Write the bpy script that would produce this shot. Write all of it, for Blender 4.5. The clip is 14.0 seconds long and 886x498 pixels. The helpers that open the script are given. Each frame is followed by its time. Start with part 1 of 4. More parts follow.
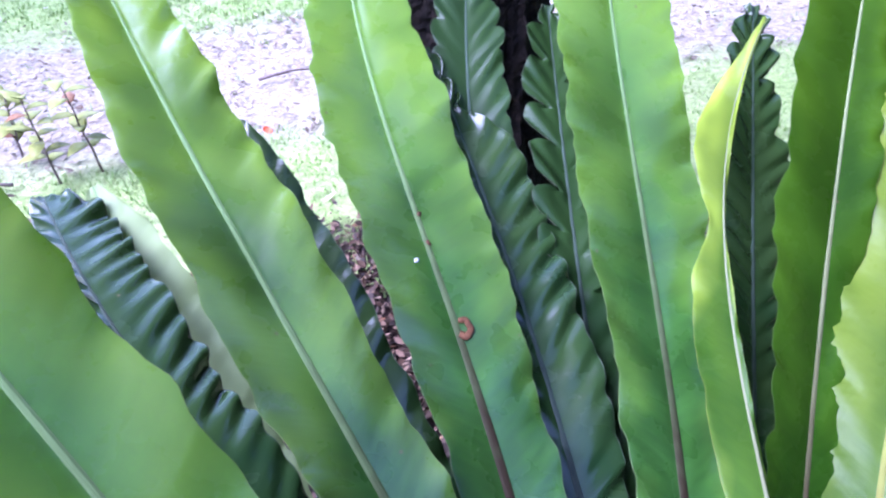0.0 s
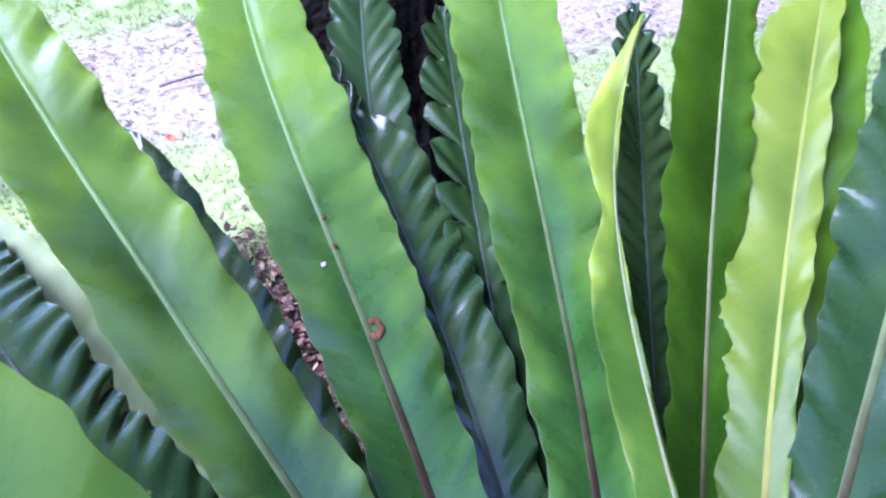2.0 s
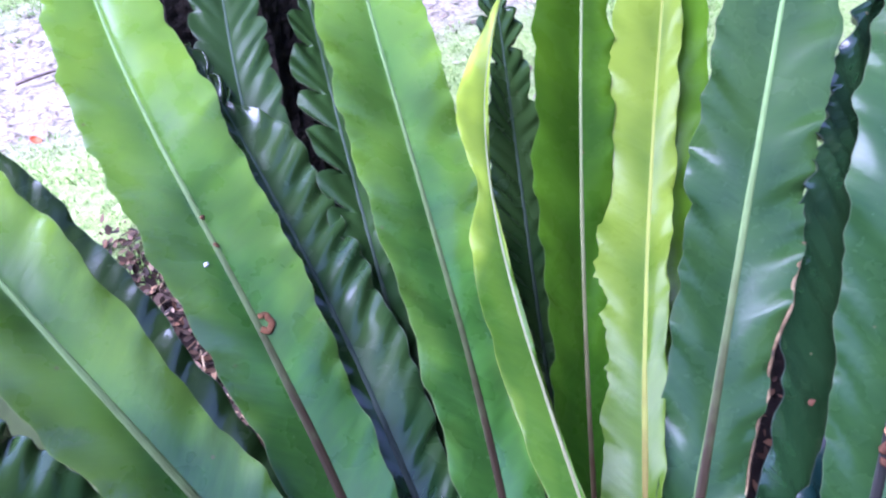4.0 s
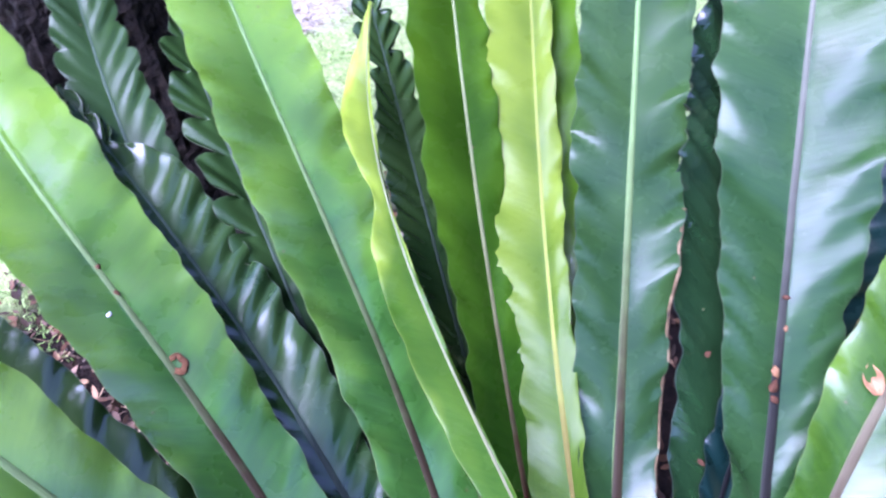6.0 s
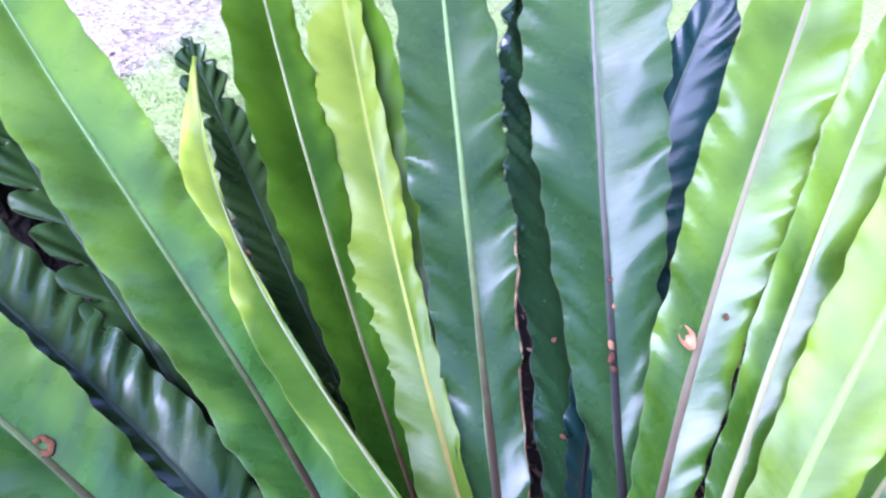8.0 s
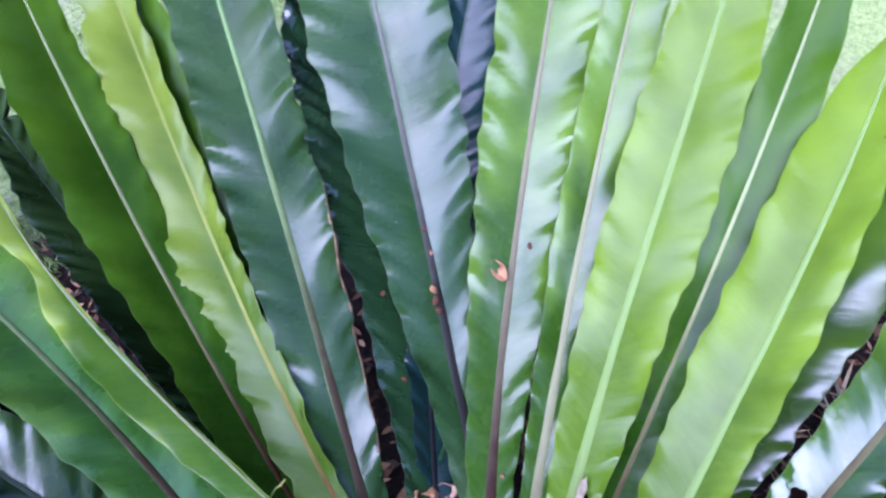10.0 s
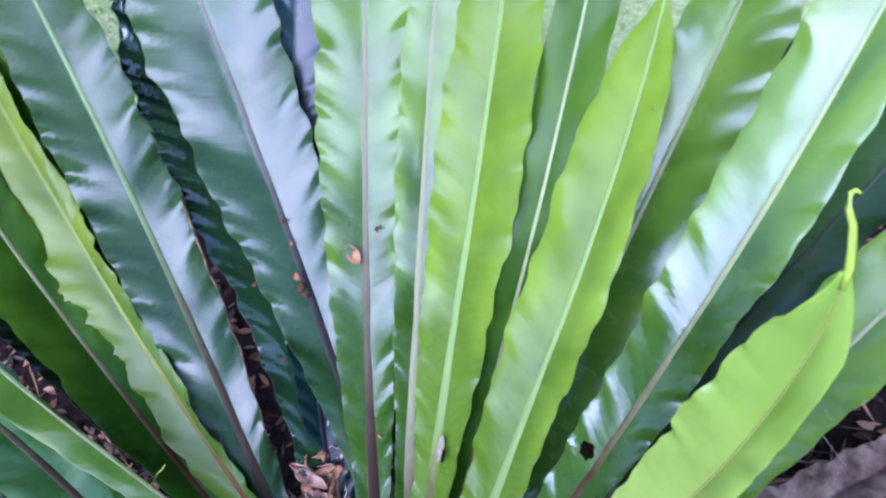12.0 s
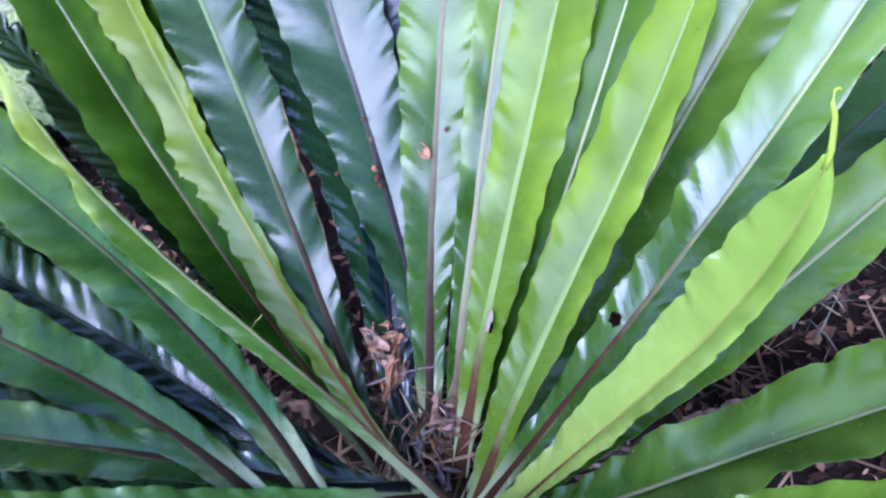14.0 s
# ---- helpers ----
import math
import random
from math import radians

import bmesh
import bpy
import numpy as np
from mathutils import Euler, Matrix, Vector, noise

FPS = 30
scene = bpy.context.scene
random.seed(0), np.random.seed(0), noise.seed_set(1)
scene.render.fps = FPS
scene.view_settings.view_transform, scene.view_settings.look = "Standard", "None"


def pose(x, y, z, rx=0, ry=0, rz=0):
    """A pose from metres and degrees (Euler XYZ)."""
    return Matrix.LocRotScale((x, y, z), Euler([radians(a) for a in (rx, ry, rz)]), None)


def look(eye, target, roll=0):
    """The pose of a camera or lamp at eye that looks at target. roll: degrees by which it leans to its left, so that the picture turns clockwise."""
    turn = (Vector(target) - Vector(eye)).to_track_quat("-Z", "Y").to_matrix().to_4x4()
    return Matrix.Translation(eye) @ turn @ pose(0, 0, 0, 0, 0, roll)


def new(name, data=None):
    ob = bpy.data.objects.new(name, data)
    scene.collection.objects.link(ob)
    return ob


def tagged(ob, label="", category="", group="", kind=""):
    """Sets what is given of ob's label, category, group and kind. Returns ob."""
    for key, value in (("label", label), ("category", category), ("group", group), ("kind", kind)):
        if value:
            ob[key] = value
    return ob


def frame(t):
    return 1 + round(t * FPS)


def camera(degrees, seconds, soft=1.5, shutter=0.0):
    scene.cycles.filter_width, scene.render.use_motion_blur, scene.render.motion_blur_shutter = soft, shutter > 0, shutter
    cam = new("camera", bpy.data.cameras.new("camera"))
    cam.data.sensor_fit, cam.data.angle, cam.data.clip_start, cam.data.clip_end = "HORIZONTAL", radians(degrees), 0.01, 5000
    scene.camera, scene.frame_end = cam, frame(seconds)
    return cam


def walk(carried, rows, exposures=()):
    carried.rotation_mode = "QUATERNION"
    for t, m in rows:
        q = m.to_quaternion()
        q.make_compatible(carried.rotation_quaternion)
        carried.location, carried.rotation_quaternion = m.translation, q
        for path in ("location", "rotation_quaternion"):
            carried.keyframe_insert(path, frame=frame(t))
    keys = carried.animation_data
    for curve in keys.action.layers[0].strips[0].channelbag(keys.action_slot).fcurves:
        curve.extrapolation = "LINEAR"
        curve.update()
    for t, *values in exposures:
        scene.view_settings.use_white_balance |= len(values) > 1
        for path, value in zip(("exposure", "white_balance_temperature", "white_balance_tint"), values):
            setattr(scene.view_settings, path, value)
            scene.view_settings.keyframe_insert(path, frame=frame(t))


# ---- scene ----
cam = camera(67.0, 14.0, soft=2.2, shutter=0.5)
ROWS = [
    (0.0, 0.0049, 0.0042, 0.9824, 0.21, -38.81, 0.08),
    (0.5, 0.0087, 0.0045, 0.9852, -1.45, -38.80, 0.26),
    (1.0, 0.0129, 0.0025, 0.9861, -3.42, -38.94, 0.54),
    (1.5, 0.0161, -0.0006, 0.9886, -5.53, -38.87, 1.22),
    (2.0, 0.0202, -0.0029, 0.9899, -8.13, -38.91, 1.77),
    (2.5, 0.0226, -0.0080, 0.9916, -11.22, -38.84, 2.53),
    (3.0, 0.0247, -0.0109, 0.9921, -14.56, -39.21, 3.25),
    (5.5, 0.0626, -0.0138, 1.0359, -23.40, -42.66, 1.10),
    (6.0, 0.0694, -0.0155, 1.0429, -26.21, -42.97, 0.26),
    (6.5, 0.0773, -0.0249, 1.0548, -30.46, -43.80, -0.02),
    (7.0, 0.0754, -0.0330, 1.0625, -33.79, -42.83, 0.36),
    (7.5, 0.0694, -0.0392, 1.0678, -37.79, -41.59, 1.13),
    (8.0, 0.0601, -0.0410, 1.0810, -42.26, -41.37, 2.45),
    (8.5, 0.0581, -0.0414, 1.0944, -46.90, -42.02, 3.08),
    (9.0, 0.0599, -0.0543, 1.1042, -52.36, -42.48, 4.16),
    (11.5, 0.3317, -0.2922, 1.2085, -38.43, -54.28, -16.19),
    (12.0, 0.3269, -0.3133, 1.2183, -43.12, -54.51, -13.79),
    (12.5, 0.3042, -0.3208, 1.2328, -46.51, -55.36, -12.34),
    (13.0, 0.2743, -0.3357, 1.2467, -43.51, -57.29, -13.92),
    (13.5, 0.2479, -0.3537, 1.2710, -38.46, -58.23, -16.03),
    (14.0, 0.2314, -0.3753, 1.3009, -33.58, -59.05, -18.21),
]

walk(cam, [(t, pose(x, y, z, 90 + pitch, 0, yaw) @ pose(0, 0, 0, 0, 0, roll)) for t, x, y, z, yaw, pitch, roll in ROWS],
     exposures=[(0.0, 3.61, 5480, 46), (3.0, 3.58, 5500, 45), (6.5, 3.80, 5600, 47), (8.0, 3.68, 5560, 46), (9.0, 3.30, 5580, 44), (11.5, 2.98, 5420, 40), (14.0, 3.08, 5340, 42)])

# ---- daylight: bright overcast ----
SUN_ELEVATION, SUN_AZIMUTH = radians(46), radians(-101)
world = bpy.data.worlds.new("sky")
scene.world = world
world.use_nodes = True
wn = world.node_tree.nodes
sky = wn.new("ShaderNodeTexSky")
sky.sky_type = "NISHITA"
sky.sun_disc = False
sky.sun_elevation = SUN_ELEVATION
sky.sun_rotation = SUN_AZIMUTH
sky.air_density, sky.dust_density, sky.ozone_density = 1.0, 1.1, 1.0
world.node_tree.links.new(sky.outputs[0], wn["Background"].inputs[0])
wn["Background"].inputs[1].default_value = 0.10
sun = new("sun", bpy.data.lights.new("sun", "SUN"))
sun.data.energy, sun.data.angle, sun.data.color = 2.4, radians(62), (0.73, 0.83, 1.02)
sun.matrix_world = look((0, 0, 8), Vector((0, 0, 8)) - Vector((math.sin(SUN_AZIMUTH) * math.cos(SUN_ELEVATION), math.cos(SUN_AZIMUTH) * math.cos(SUN_ELEVATION), math.sin(SUN_ELEVATION))))


# ---- materials ----
def material(name):
    m = bpy.data.materials.new(name)
    m.use_nodes = True
    nt = m.node_tree
    return m, nt, nt.nodes["Principled BSDF"], nt.nodes["Material Output"]


def node(nt, kind, **inputs):
    n = nt.nodes.new(kind)
    for key, value in inputs.items():
        if key.startswith("_"):
            n.inputs[int(key[1:])].default_value = value
        else:
            n.inputs[key].default_value = value
    return n


def ramp(nt, fac, stops):
    r = nt.nodes.new("ShaderNodeValToRGB")
    els = r.color_ramp.elements
    while len(els) < len(stops):
        els.new(0.5)
    for e, (p, c) in zip(els, stops):
        e.position, e.color = p, (*c, 1.0)
    nt.links.new(fac, r.inputs[0])
    return r.outputs[0]


def math_node(nt, op, a, b):
    n = nt.nodes.new("ShaderNodeMath")
    n.operation = op
    for i, v in enumerate((a, b)):
        if isinstance(v, (int, float)):
            n.inputs[i].default_value = v
        else:
            nt.links.new(v, n.inputs[i])
    return n.outputs[0]


def mix_colour(nt, fac, a, b, blend="MIX"):
    n = nt.nodes.new("ShaderNodeMix")
    n.data_type, n.blend_type = "RGBA", blend
    for i, v in ((0, fac), (6, a), (7, b)):
        if isinstance(v, (int, float)):
            n.inputs[i].default_value = v
        elif isinstance(v, tuple):
            n.inputs[i].default_value = (*v, 1.0)
        else:
            nt.links.new(v, n.inputs[i])
    return n.outputs[2]


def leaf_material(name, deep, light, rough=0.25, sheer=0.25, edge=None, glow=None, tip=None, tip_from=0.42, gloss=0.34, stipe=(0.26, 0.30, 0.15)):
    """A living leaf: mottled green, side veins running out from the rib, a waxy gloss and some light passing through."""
    m, nt, bsdf, out = material(name)
    L = nt.links
    uv = nt.nodes.new("ShaderNodeUVMap")
    uv.uv_map = "UVMap"
    sep = nt.nodes.new("ShaderNodeSeparateXYZ")
    L.new(uv.outputs[0], sep.inputs[0])
    across = math_node(nt, "ABSOLUTE", math_node(nt, "SUBTRACT", sep.outputs[0], 0.5), 0.0)
    tex = nt.nodes.new("ShaderNodeTexCoord")
    info = nt.nodes.new("ShaderNodeObjectInfo")
    big = node(nt, "ShaderNodeTexNoise", Scale=9.0, Detail=3.0)
    L.new(tex.outputs["Object"], big.inputs["Vector"])
    # side veins: fine lines slanting from the rib to the edge
    slant = math_node(nt, "ADD", math_node(nt, "MULTIPLY", sep.outputs[1], 95.0), math_node(nt, "MULTIPLY", across, -5.0))
    comb = nt.nodes.new("ShaderNodeCombineXYZ")
    L.new(slant, comb.inputs[1])
    L.new(math_node(nt, "MULTIPLY", across, 3.0), comb.inputs[0])
    veins = node(nt, "ShaderNodeTexNoise", Scale=1.0, Detail=2.0)
    L.new(comb.outputs[0], veins.inputs["Vector"])
    blot = nt.nodes.new("ShaderNodeCombineXYZ")
    L.new(math_node(nt, "MULTIPLY", across, 2.0), blot.inputs[0])
    L.new(math_node(nt, "ADD", math_node(nt, "MULTIPLY", slant, 0.13), math_node(nt, "MULTIPLY", info.outputs["Random"], 40.0)), blot.inputs[1])
    patches = node(nt, "ShaderNodeTexNoise", Scale=1.0, Detail=1.0)
    L.new(blot.outputs[0], patches.inputs["Vector"])
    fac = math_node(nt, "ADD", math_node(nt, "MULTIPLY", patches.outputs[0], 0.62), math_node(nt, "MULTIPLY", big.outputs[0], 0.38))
    # darker towards the crown: the shade between the fronds is put into the colour
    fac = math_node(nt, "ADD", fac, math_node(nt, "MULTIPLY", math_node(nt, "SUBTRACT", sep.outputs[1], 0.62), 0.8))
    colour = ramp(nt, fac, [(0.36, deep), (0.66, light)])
    colour = mix_colour(nt, math_node(nt, "MULTIPLY", veins.outputs[0], 0.34), colour, tuple(c * 1.6 for c in light))
    if edge:
        rim = node(nt, "ShaderNodeMapRange", _1=0.494, _2=0.5)
        L.new(across, rim.inputs[0])
        colour = mix_colour(nt, rim.outputs[0], colour, edge)
    # tip colour: own yellow-green plus light caught there; near black on the shaded frond
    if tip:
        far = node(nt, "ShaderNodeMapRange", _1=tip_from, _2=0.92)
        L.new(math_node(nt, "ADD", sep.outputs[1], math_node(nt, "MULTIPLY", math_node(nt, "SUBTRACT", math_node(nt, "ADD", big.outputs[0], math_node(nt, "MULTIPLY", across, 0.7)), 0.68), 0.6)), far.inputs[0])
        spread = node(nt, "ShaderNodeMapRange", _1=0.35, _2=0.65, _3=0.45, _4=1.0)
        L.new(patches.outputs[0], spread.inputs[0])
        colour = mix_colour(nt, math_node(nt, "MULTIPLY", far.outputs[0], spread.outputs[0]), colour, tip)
    foot = node(nt, "ShaderNodeMapRange", _1=0.15, _2=0.05)
    L.new(math_node(nt, "ADD", sep.outputs[1], math_node(nt, "MULTIPLY", math_node(nt, "SUBTRACT", big.outputs[0], 0.5), 0.1)), foot.inputs[0])
    colour = mix_colour(nt, math_node(nt, "MULTIPLY", foot.outputs[0], 0.8), colour, stipe)
    hsv = nt.nodes.new("ShaderNodeHueSaturation")
    L.new(colour, hsv.inputs["Color"])
    L.new(math_node(nt, "ADD", math_node(nt, "MULTIPLY", info.outputs["Random"], 0.35), 0.82), hsv.inputs["Value"])
    # specks of dirt
    speck = node(nt, "ShaderNodeTexVoronoi", Scale=55.0)
    L.new(tex.outputs["Object"], speck.inputs["Vector"])
    dot = node(nt, "ShaderNodeMapRange", _1=0.10, _2=0.05)
    L.new(speck.outputs["Distance"], dot.inputs[0])
    pick = math_node(nt, "GREATER_THAN", speck.outputs["Color"], 0.8)
    final = mix_colour(nt, math_node(nt, "MULTIPLY", dot.outputs[0], math_node(nt, "MULTIPLY", pick, 0.7)), hsv.outputs[0], (0.10, 0.07, 0.04))
    L.new(final, bsdf.inputs["Base Color"])
    film = node(nt, "ShaderNodeTexNoise", Scale=30.0, Detail=4.0)
    L.new(tex.outputs["Object"], film.inputs["Vector"])
    rr = node(nt, "ShaderNodeMapRange", _1=0.3, _2=0.7, _3=rough - 0.05, _4=rough + 0.12)
    L.new(film.outputs[0], rr.inputs[0])
    band = node(nt, "ShaderNodeMapRange", _1=0.490, _2=0.498)
    L.new(across, band.inputs[0])
    L.new(math_node(nt, "MAXIMUM", rr.outputs[0], math_node(nt, "MULTIPLY", band.outputs[0], 0.75)), bsdf.inputs["Roughness"])
    bsdf.inputs["Specular IOR Level"].default_value = gloss
    bump = node(nt, "ShaderNodeBump", Strength=0.4, Distance=0.0012)
    L.new(veins.outputs[0], bump.inputs["Height"])
    swell = node(nt, "ShaderNodeBump", Strength=0.45, Distance=0.006)
    L.new(patches.outputs[0], swell.inputs["Height"])
    L.new(bump.outputs[0], swell.inputs["Normal"])
    L.new(swell.outputs[0], bsdf.inputs["Normal"])
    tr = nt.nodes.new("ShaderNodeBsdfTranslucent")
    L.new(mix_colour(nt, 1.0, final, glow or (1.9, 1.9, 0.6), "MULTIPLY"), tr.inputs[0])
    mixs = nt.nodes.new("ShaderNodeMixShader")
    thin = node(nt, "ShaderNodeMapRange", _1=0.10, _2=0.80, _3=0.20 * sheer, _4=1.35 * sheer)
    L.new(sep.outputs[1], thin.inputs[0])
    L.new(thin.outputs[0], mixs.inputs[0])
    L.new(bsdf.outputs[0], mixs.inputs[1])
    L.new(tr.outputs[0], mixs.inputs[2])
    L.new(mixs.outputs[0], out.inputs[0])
    return m


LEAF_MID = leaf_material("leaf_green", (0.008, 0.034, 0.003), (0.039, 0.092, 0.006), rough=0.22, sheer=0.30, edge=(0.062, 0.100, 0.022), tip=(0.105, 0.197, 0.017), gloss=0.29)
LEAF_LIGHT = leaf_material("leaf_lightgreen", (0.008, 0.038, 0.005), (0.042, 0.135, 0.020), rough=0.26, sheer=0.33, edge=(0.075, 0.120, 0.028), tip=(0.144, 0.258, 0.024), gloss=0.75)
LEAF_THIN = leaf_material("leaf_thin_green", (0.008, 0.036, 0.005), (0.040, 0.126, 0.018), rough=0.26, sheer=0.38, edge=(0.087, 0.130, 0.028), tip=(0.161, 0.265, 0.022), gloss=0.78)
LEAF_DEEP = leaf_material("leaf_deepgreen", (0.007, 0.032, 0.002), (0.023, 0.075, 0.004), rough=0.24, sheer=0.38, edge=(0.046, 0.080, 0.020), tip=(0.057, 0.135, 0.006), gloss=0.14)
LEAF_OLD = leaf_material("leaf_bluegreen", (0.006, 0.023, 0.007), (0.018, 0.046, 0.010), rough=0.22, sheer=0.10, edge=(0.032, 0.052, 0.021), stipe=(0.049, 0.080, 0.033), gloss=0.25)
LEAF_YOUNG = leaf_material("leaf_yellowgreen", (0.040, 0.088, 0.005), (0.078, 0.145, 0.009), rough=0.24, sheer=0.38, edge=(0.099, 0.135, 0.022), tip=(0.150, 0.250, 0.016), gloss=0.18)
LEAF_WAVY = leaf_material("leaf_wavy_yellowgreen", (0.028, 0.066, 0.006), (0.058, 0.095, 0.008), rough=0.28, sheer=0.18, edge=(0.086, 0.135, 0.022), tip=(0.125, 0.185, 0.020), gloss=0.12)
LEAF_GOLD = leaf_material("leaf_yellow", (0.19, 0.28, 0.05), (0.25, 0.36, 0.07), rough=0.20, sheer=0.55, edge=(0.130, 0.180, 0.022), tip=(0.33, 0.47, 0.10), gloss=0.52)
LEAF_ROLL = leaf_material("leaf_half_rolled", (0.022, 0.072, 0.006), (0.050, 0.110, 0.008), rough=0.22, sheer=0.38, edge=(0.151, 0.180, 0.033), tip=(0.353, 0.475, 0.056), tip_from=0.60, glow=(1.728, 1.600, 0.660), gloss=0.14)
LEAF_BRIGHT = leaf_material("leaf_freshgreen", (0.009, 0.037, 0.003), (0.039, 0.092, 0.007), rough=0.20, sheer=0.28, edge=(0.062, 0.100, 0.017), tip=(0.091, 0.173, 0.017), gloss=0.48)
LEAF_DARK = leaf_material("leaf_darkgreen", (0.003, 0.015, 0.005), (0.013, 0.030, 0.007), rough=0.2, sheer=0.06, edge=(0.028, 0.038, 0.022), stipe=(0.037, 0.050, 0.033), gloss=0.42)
# near-black copy of the green: holds the shade its neighbours cast on one frond
LEAF_SHADED = leaf_material("leaf_green_shaded", (0.006, 0.022, 0.007), (0.010, 0.034, 0.010), rough=0.12, sheer=0.04, edge=(0.02, 0.03, 0.02), tip=(0.004, 0.012, 0.006), tip_from=0.25, gloss=0.48, stipe=(0.03, 0.05, 0.03))
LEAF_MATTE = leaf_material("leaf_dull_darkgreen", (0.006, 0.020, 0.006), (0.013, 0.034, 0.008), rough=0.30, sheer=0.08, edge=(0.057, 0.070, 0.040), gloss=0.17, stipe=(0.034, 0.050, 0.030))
# shade and a dull blue sky reflection are coloured into this inner frond
LEAF_SHADED_NAVY = leaf_material("leaf_navy_shaded", (0.002, 0.010, 0.009), (0.004, 0.017, 0.015), rough=0.26, sheer=0.02, edge=(0.02, 0.03, 0.025), gloss=0.2, stipe=(0.03, 0.05, 0.03))
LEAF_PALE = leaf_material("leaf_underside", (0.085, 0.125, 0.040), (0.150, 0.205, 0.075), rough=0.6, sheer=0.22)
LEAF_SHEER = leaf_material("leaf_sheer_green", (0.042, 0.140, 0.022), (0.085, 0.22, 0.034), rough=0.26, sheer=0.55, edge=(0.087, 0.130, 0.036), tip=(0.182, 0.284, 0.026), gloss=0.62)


def rib_material(name, pale, dark, start, end, flank):
    """A midrib: a dark core with pale flanks towards the crown, pale all over towards the tip. The texture coordinates run round and along it."""
    m, nt, bsdf, out = material(name)
    L = nt.links
    uv = nt.nodes.new("ShaderNodeUVMap")
    uv.uv_map = "UVMap"
    sep = nt.nodes.new("ShaderNodeSeparateXYZ")
    L.new(uv.outputs[0], sep.inputs[0])
    tex = nt.nodes.new("ShaderNodeTexCoord")
    n = node(nt, "ShaderNodeTexNoise", Scale=50.0, Detail=4.0)
    L.new(tex.outputs["Object"], n.inputs["Vector"])
    wobble = math_node(nt, "MULTIPLY", math_node(nt, "SUBTRACT", n.outputs[0], 0.5), 0.16)
    colour = ramp(nt, math_node(nt, "ADD", sep.outputs[1], wobble), [(start, dark), (end, pale)])
    streak = node(nt, "ShaderNodeTexNoise", Scale=1.0, Detail=4.0)
    mp = nt.nodes.new("ShaderNodeMapping")
    mp.inputs["Scale"].default_value = (16.0, 22.0, 1.0)
    L.new(uv.outputs[0], mp.inputs[0])
    L.new(mp.outputs[0], streak.inputs["Vector"])
    colour = mix_colour(nt, math_node(nt, "MULTIPLY", streak.outputs[0], 0.35), colour, tuple(0.10 * a + 0.90 * b for a, b in zip(pale, dark)))
    side = math_node(nt, "ABSOLUTE", math_node(nt, "SUBTRACT", sep.outputs[0], 0.25), 0.0)
    rim = node(nt, "ShaderNodeMapRange", _1=0.13, _2=0.20)
    L.new(side, rim.inputs[0])
    colour = mix_colour(nt, math_node(nt, "MULTIPLY", rim.outputs[0], 0.85), colour, flank)
    L.new(colour, bsdf.inputs["Base Color"])
    bsdf.inputs["Roughness"].default_value = 0.55
    bsdf.inputs["Specular IOR Level"].default_value = 0.08
    bump = node(nt, "ShaderNodeBump", Strength=0.5, Distance=0.001)
    L.new(streak.outputs[0], bump.inputs["Height"])
    L.new(bump.outputs[0], bsdf.inputs["Normal"])
    return m


RIB_GREEN = rib_material("rib_pale_green", (0.125, 0.215, 0.075), (0.018, 0.010, 0.006), 0.36, 0.74, (0.07, 0.13, 0.04))
RIB_BROWN = rib_material("rib_brown", (0.21, 0.25, 0.11), (0.030, 0.008, 0.004), 0.32, 0.72, (0.12, 0.16, 0.05))
RIB_DARK = rib_material("rib_dark", (0.055, 0.075, 0.05), (0.003, 0.003, 0.004), 0.45, 1.0, (0.010, 0.024, 0.012))
RIB_YELLOW = rib_material("rib_yellow", (0.125, 0.155, 0.028), (0.055, 0.016, 0.006), 0.24, 0.50, (0.11, 0.14, 0.02))
RIB_PINK = rib_material("rib_pinkish", (0.135, 0.128, 0.072), (0.020, 0.009, 0.006), 0.20, 0.62, (0.10, 0.13, 0.04))
RIB_WHITE = rib_material("rib_white", (0.150, 0.165, 0.085), (0.050, 0.022, 0.012), 0.06, 0.34, (0.10, 0.15, 0.05))
RIB_LEAF = rib_material("rib_light_green", (0.12, 0.20, 0.055), (0.050, 0.018, 0.007), 0.15, 0.32, (0.10, 0.16, 0.03))
RIB_TAN = rib_material("rib_tan", (0.14, 0.16, 0.08), (0.040, 0.018, 0.009), 0.14, 0.55, (0.09, 0.12, 0.04))
RIB_SLATE = rib_material("rib_slate", (0.034, 0.038, 0.045), (0.004, 0.005, 0.008), 0.10, 0.45, (0.020, 0.030, 0.020))
RIB_MUTED = rib_material("rib_muted", (0.045, 0.070, 0.048), (0.004, 0.005, 0.006), 0.30, 0.80, (0.020, 0.040, 0.022))
RIB_GREY = rib_material("rib_grey", (0.095, 0.100, 0.075), (0.008, 0.008, 0.007), 0.30, 0.66, (0.03, 0.06, 0.025))


def earthy(name, stops, scale, rough=0.9, bump=0.6, dist=0.01, gloss=0.15):
    m, nt, bsdf, out = material(name)
    tex = nt.nodes.new("ShaderNodeTexCoord")
    n = node(nt, "ShaderNodeTexNoise", Scale=scale, Detail=6.0, Roughness=0.7)
    nt.links.new(tex.outputs["Object"], n.inputs["Vector"])
    nt.links.new(ramp(nt, n.outputs[0], stops), bsdf.inputs["Base Color"])
    bsdf.inputs["Roughness"].default_value = rough
    bsdf.inputs["Specular IOR Level"].default_value = gloss
    b = node(nt, "ShaderNodeBump", Strength=bump, Distance=dist)
    nt.links.new(n.outputs[0], b.inputs["Height"])
    nt.links.new(b.outputs[0], bsdf.inputs["Normal"])
    return m


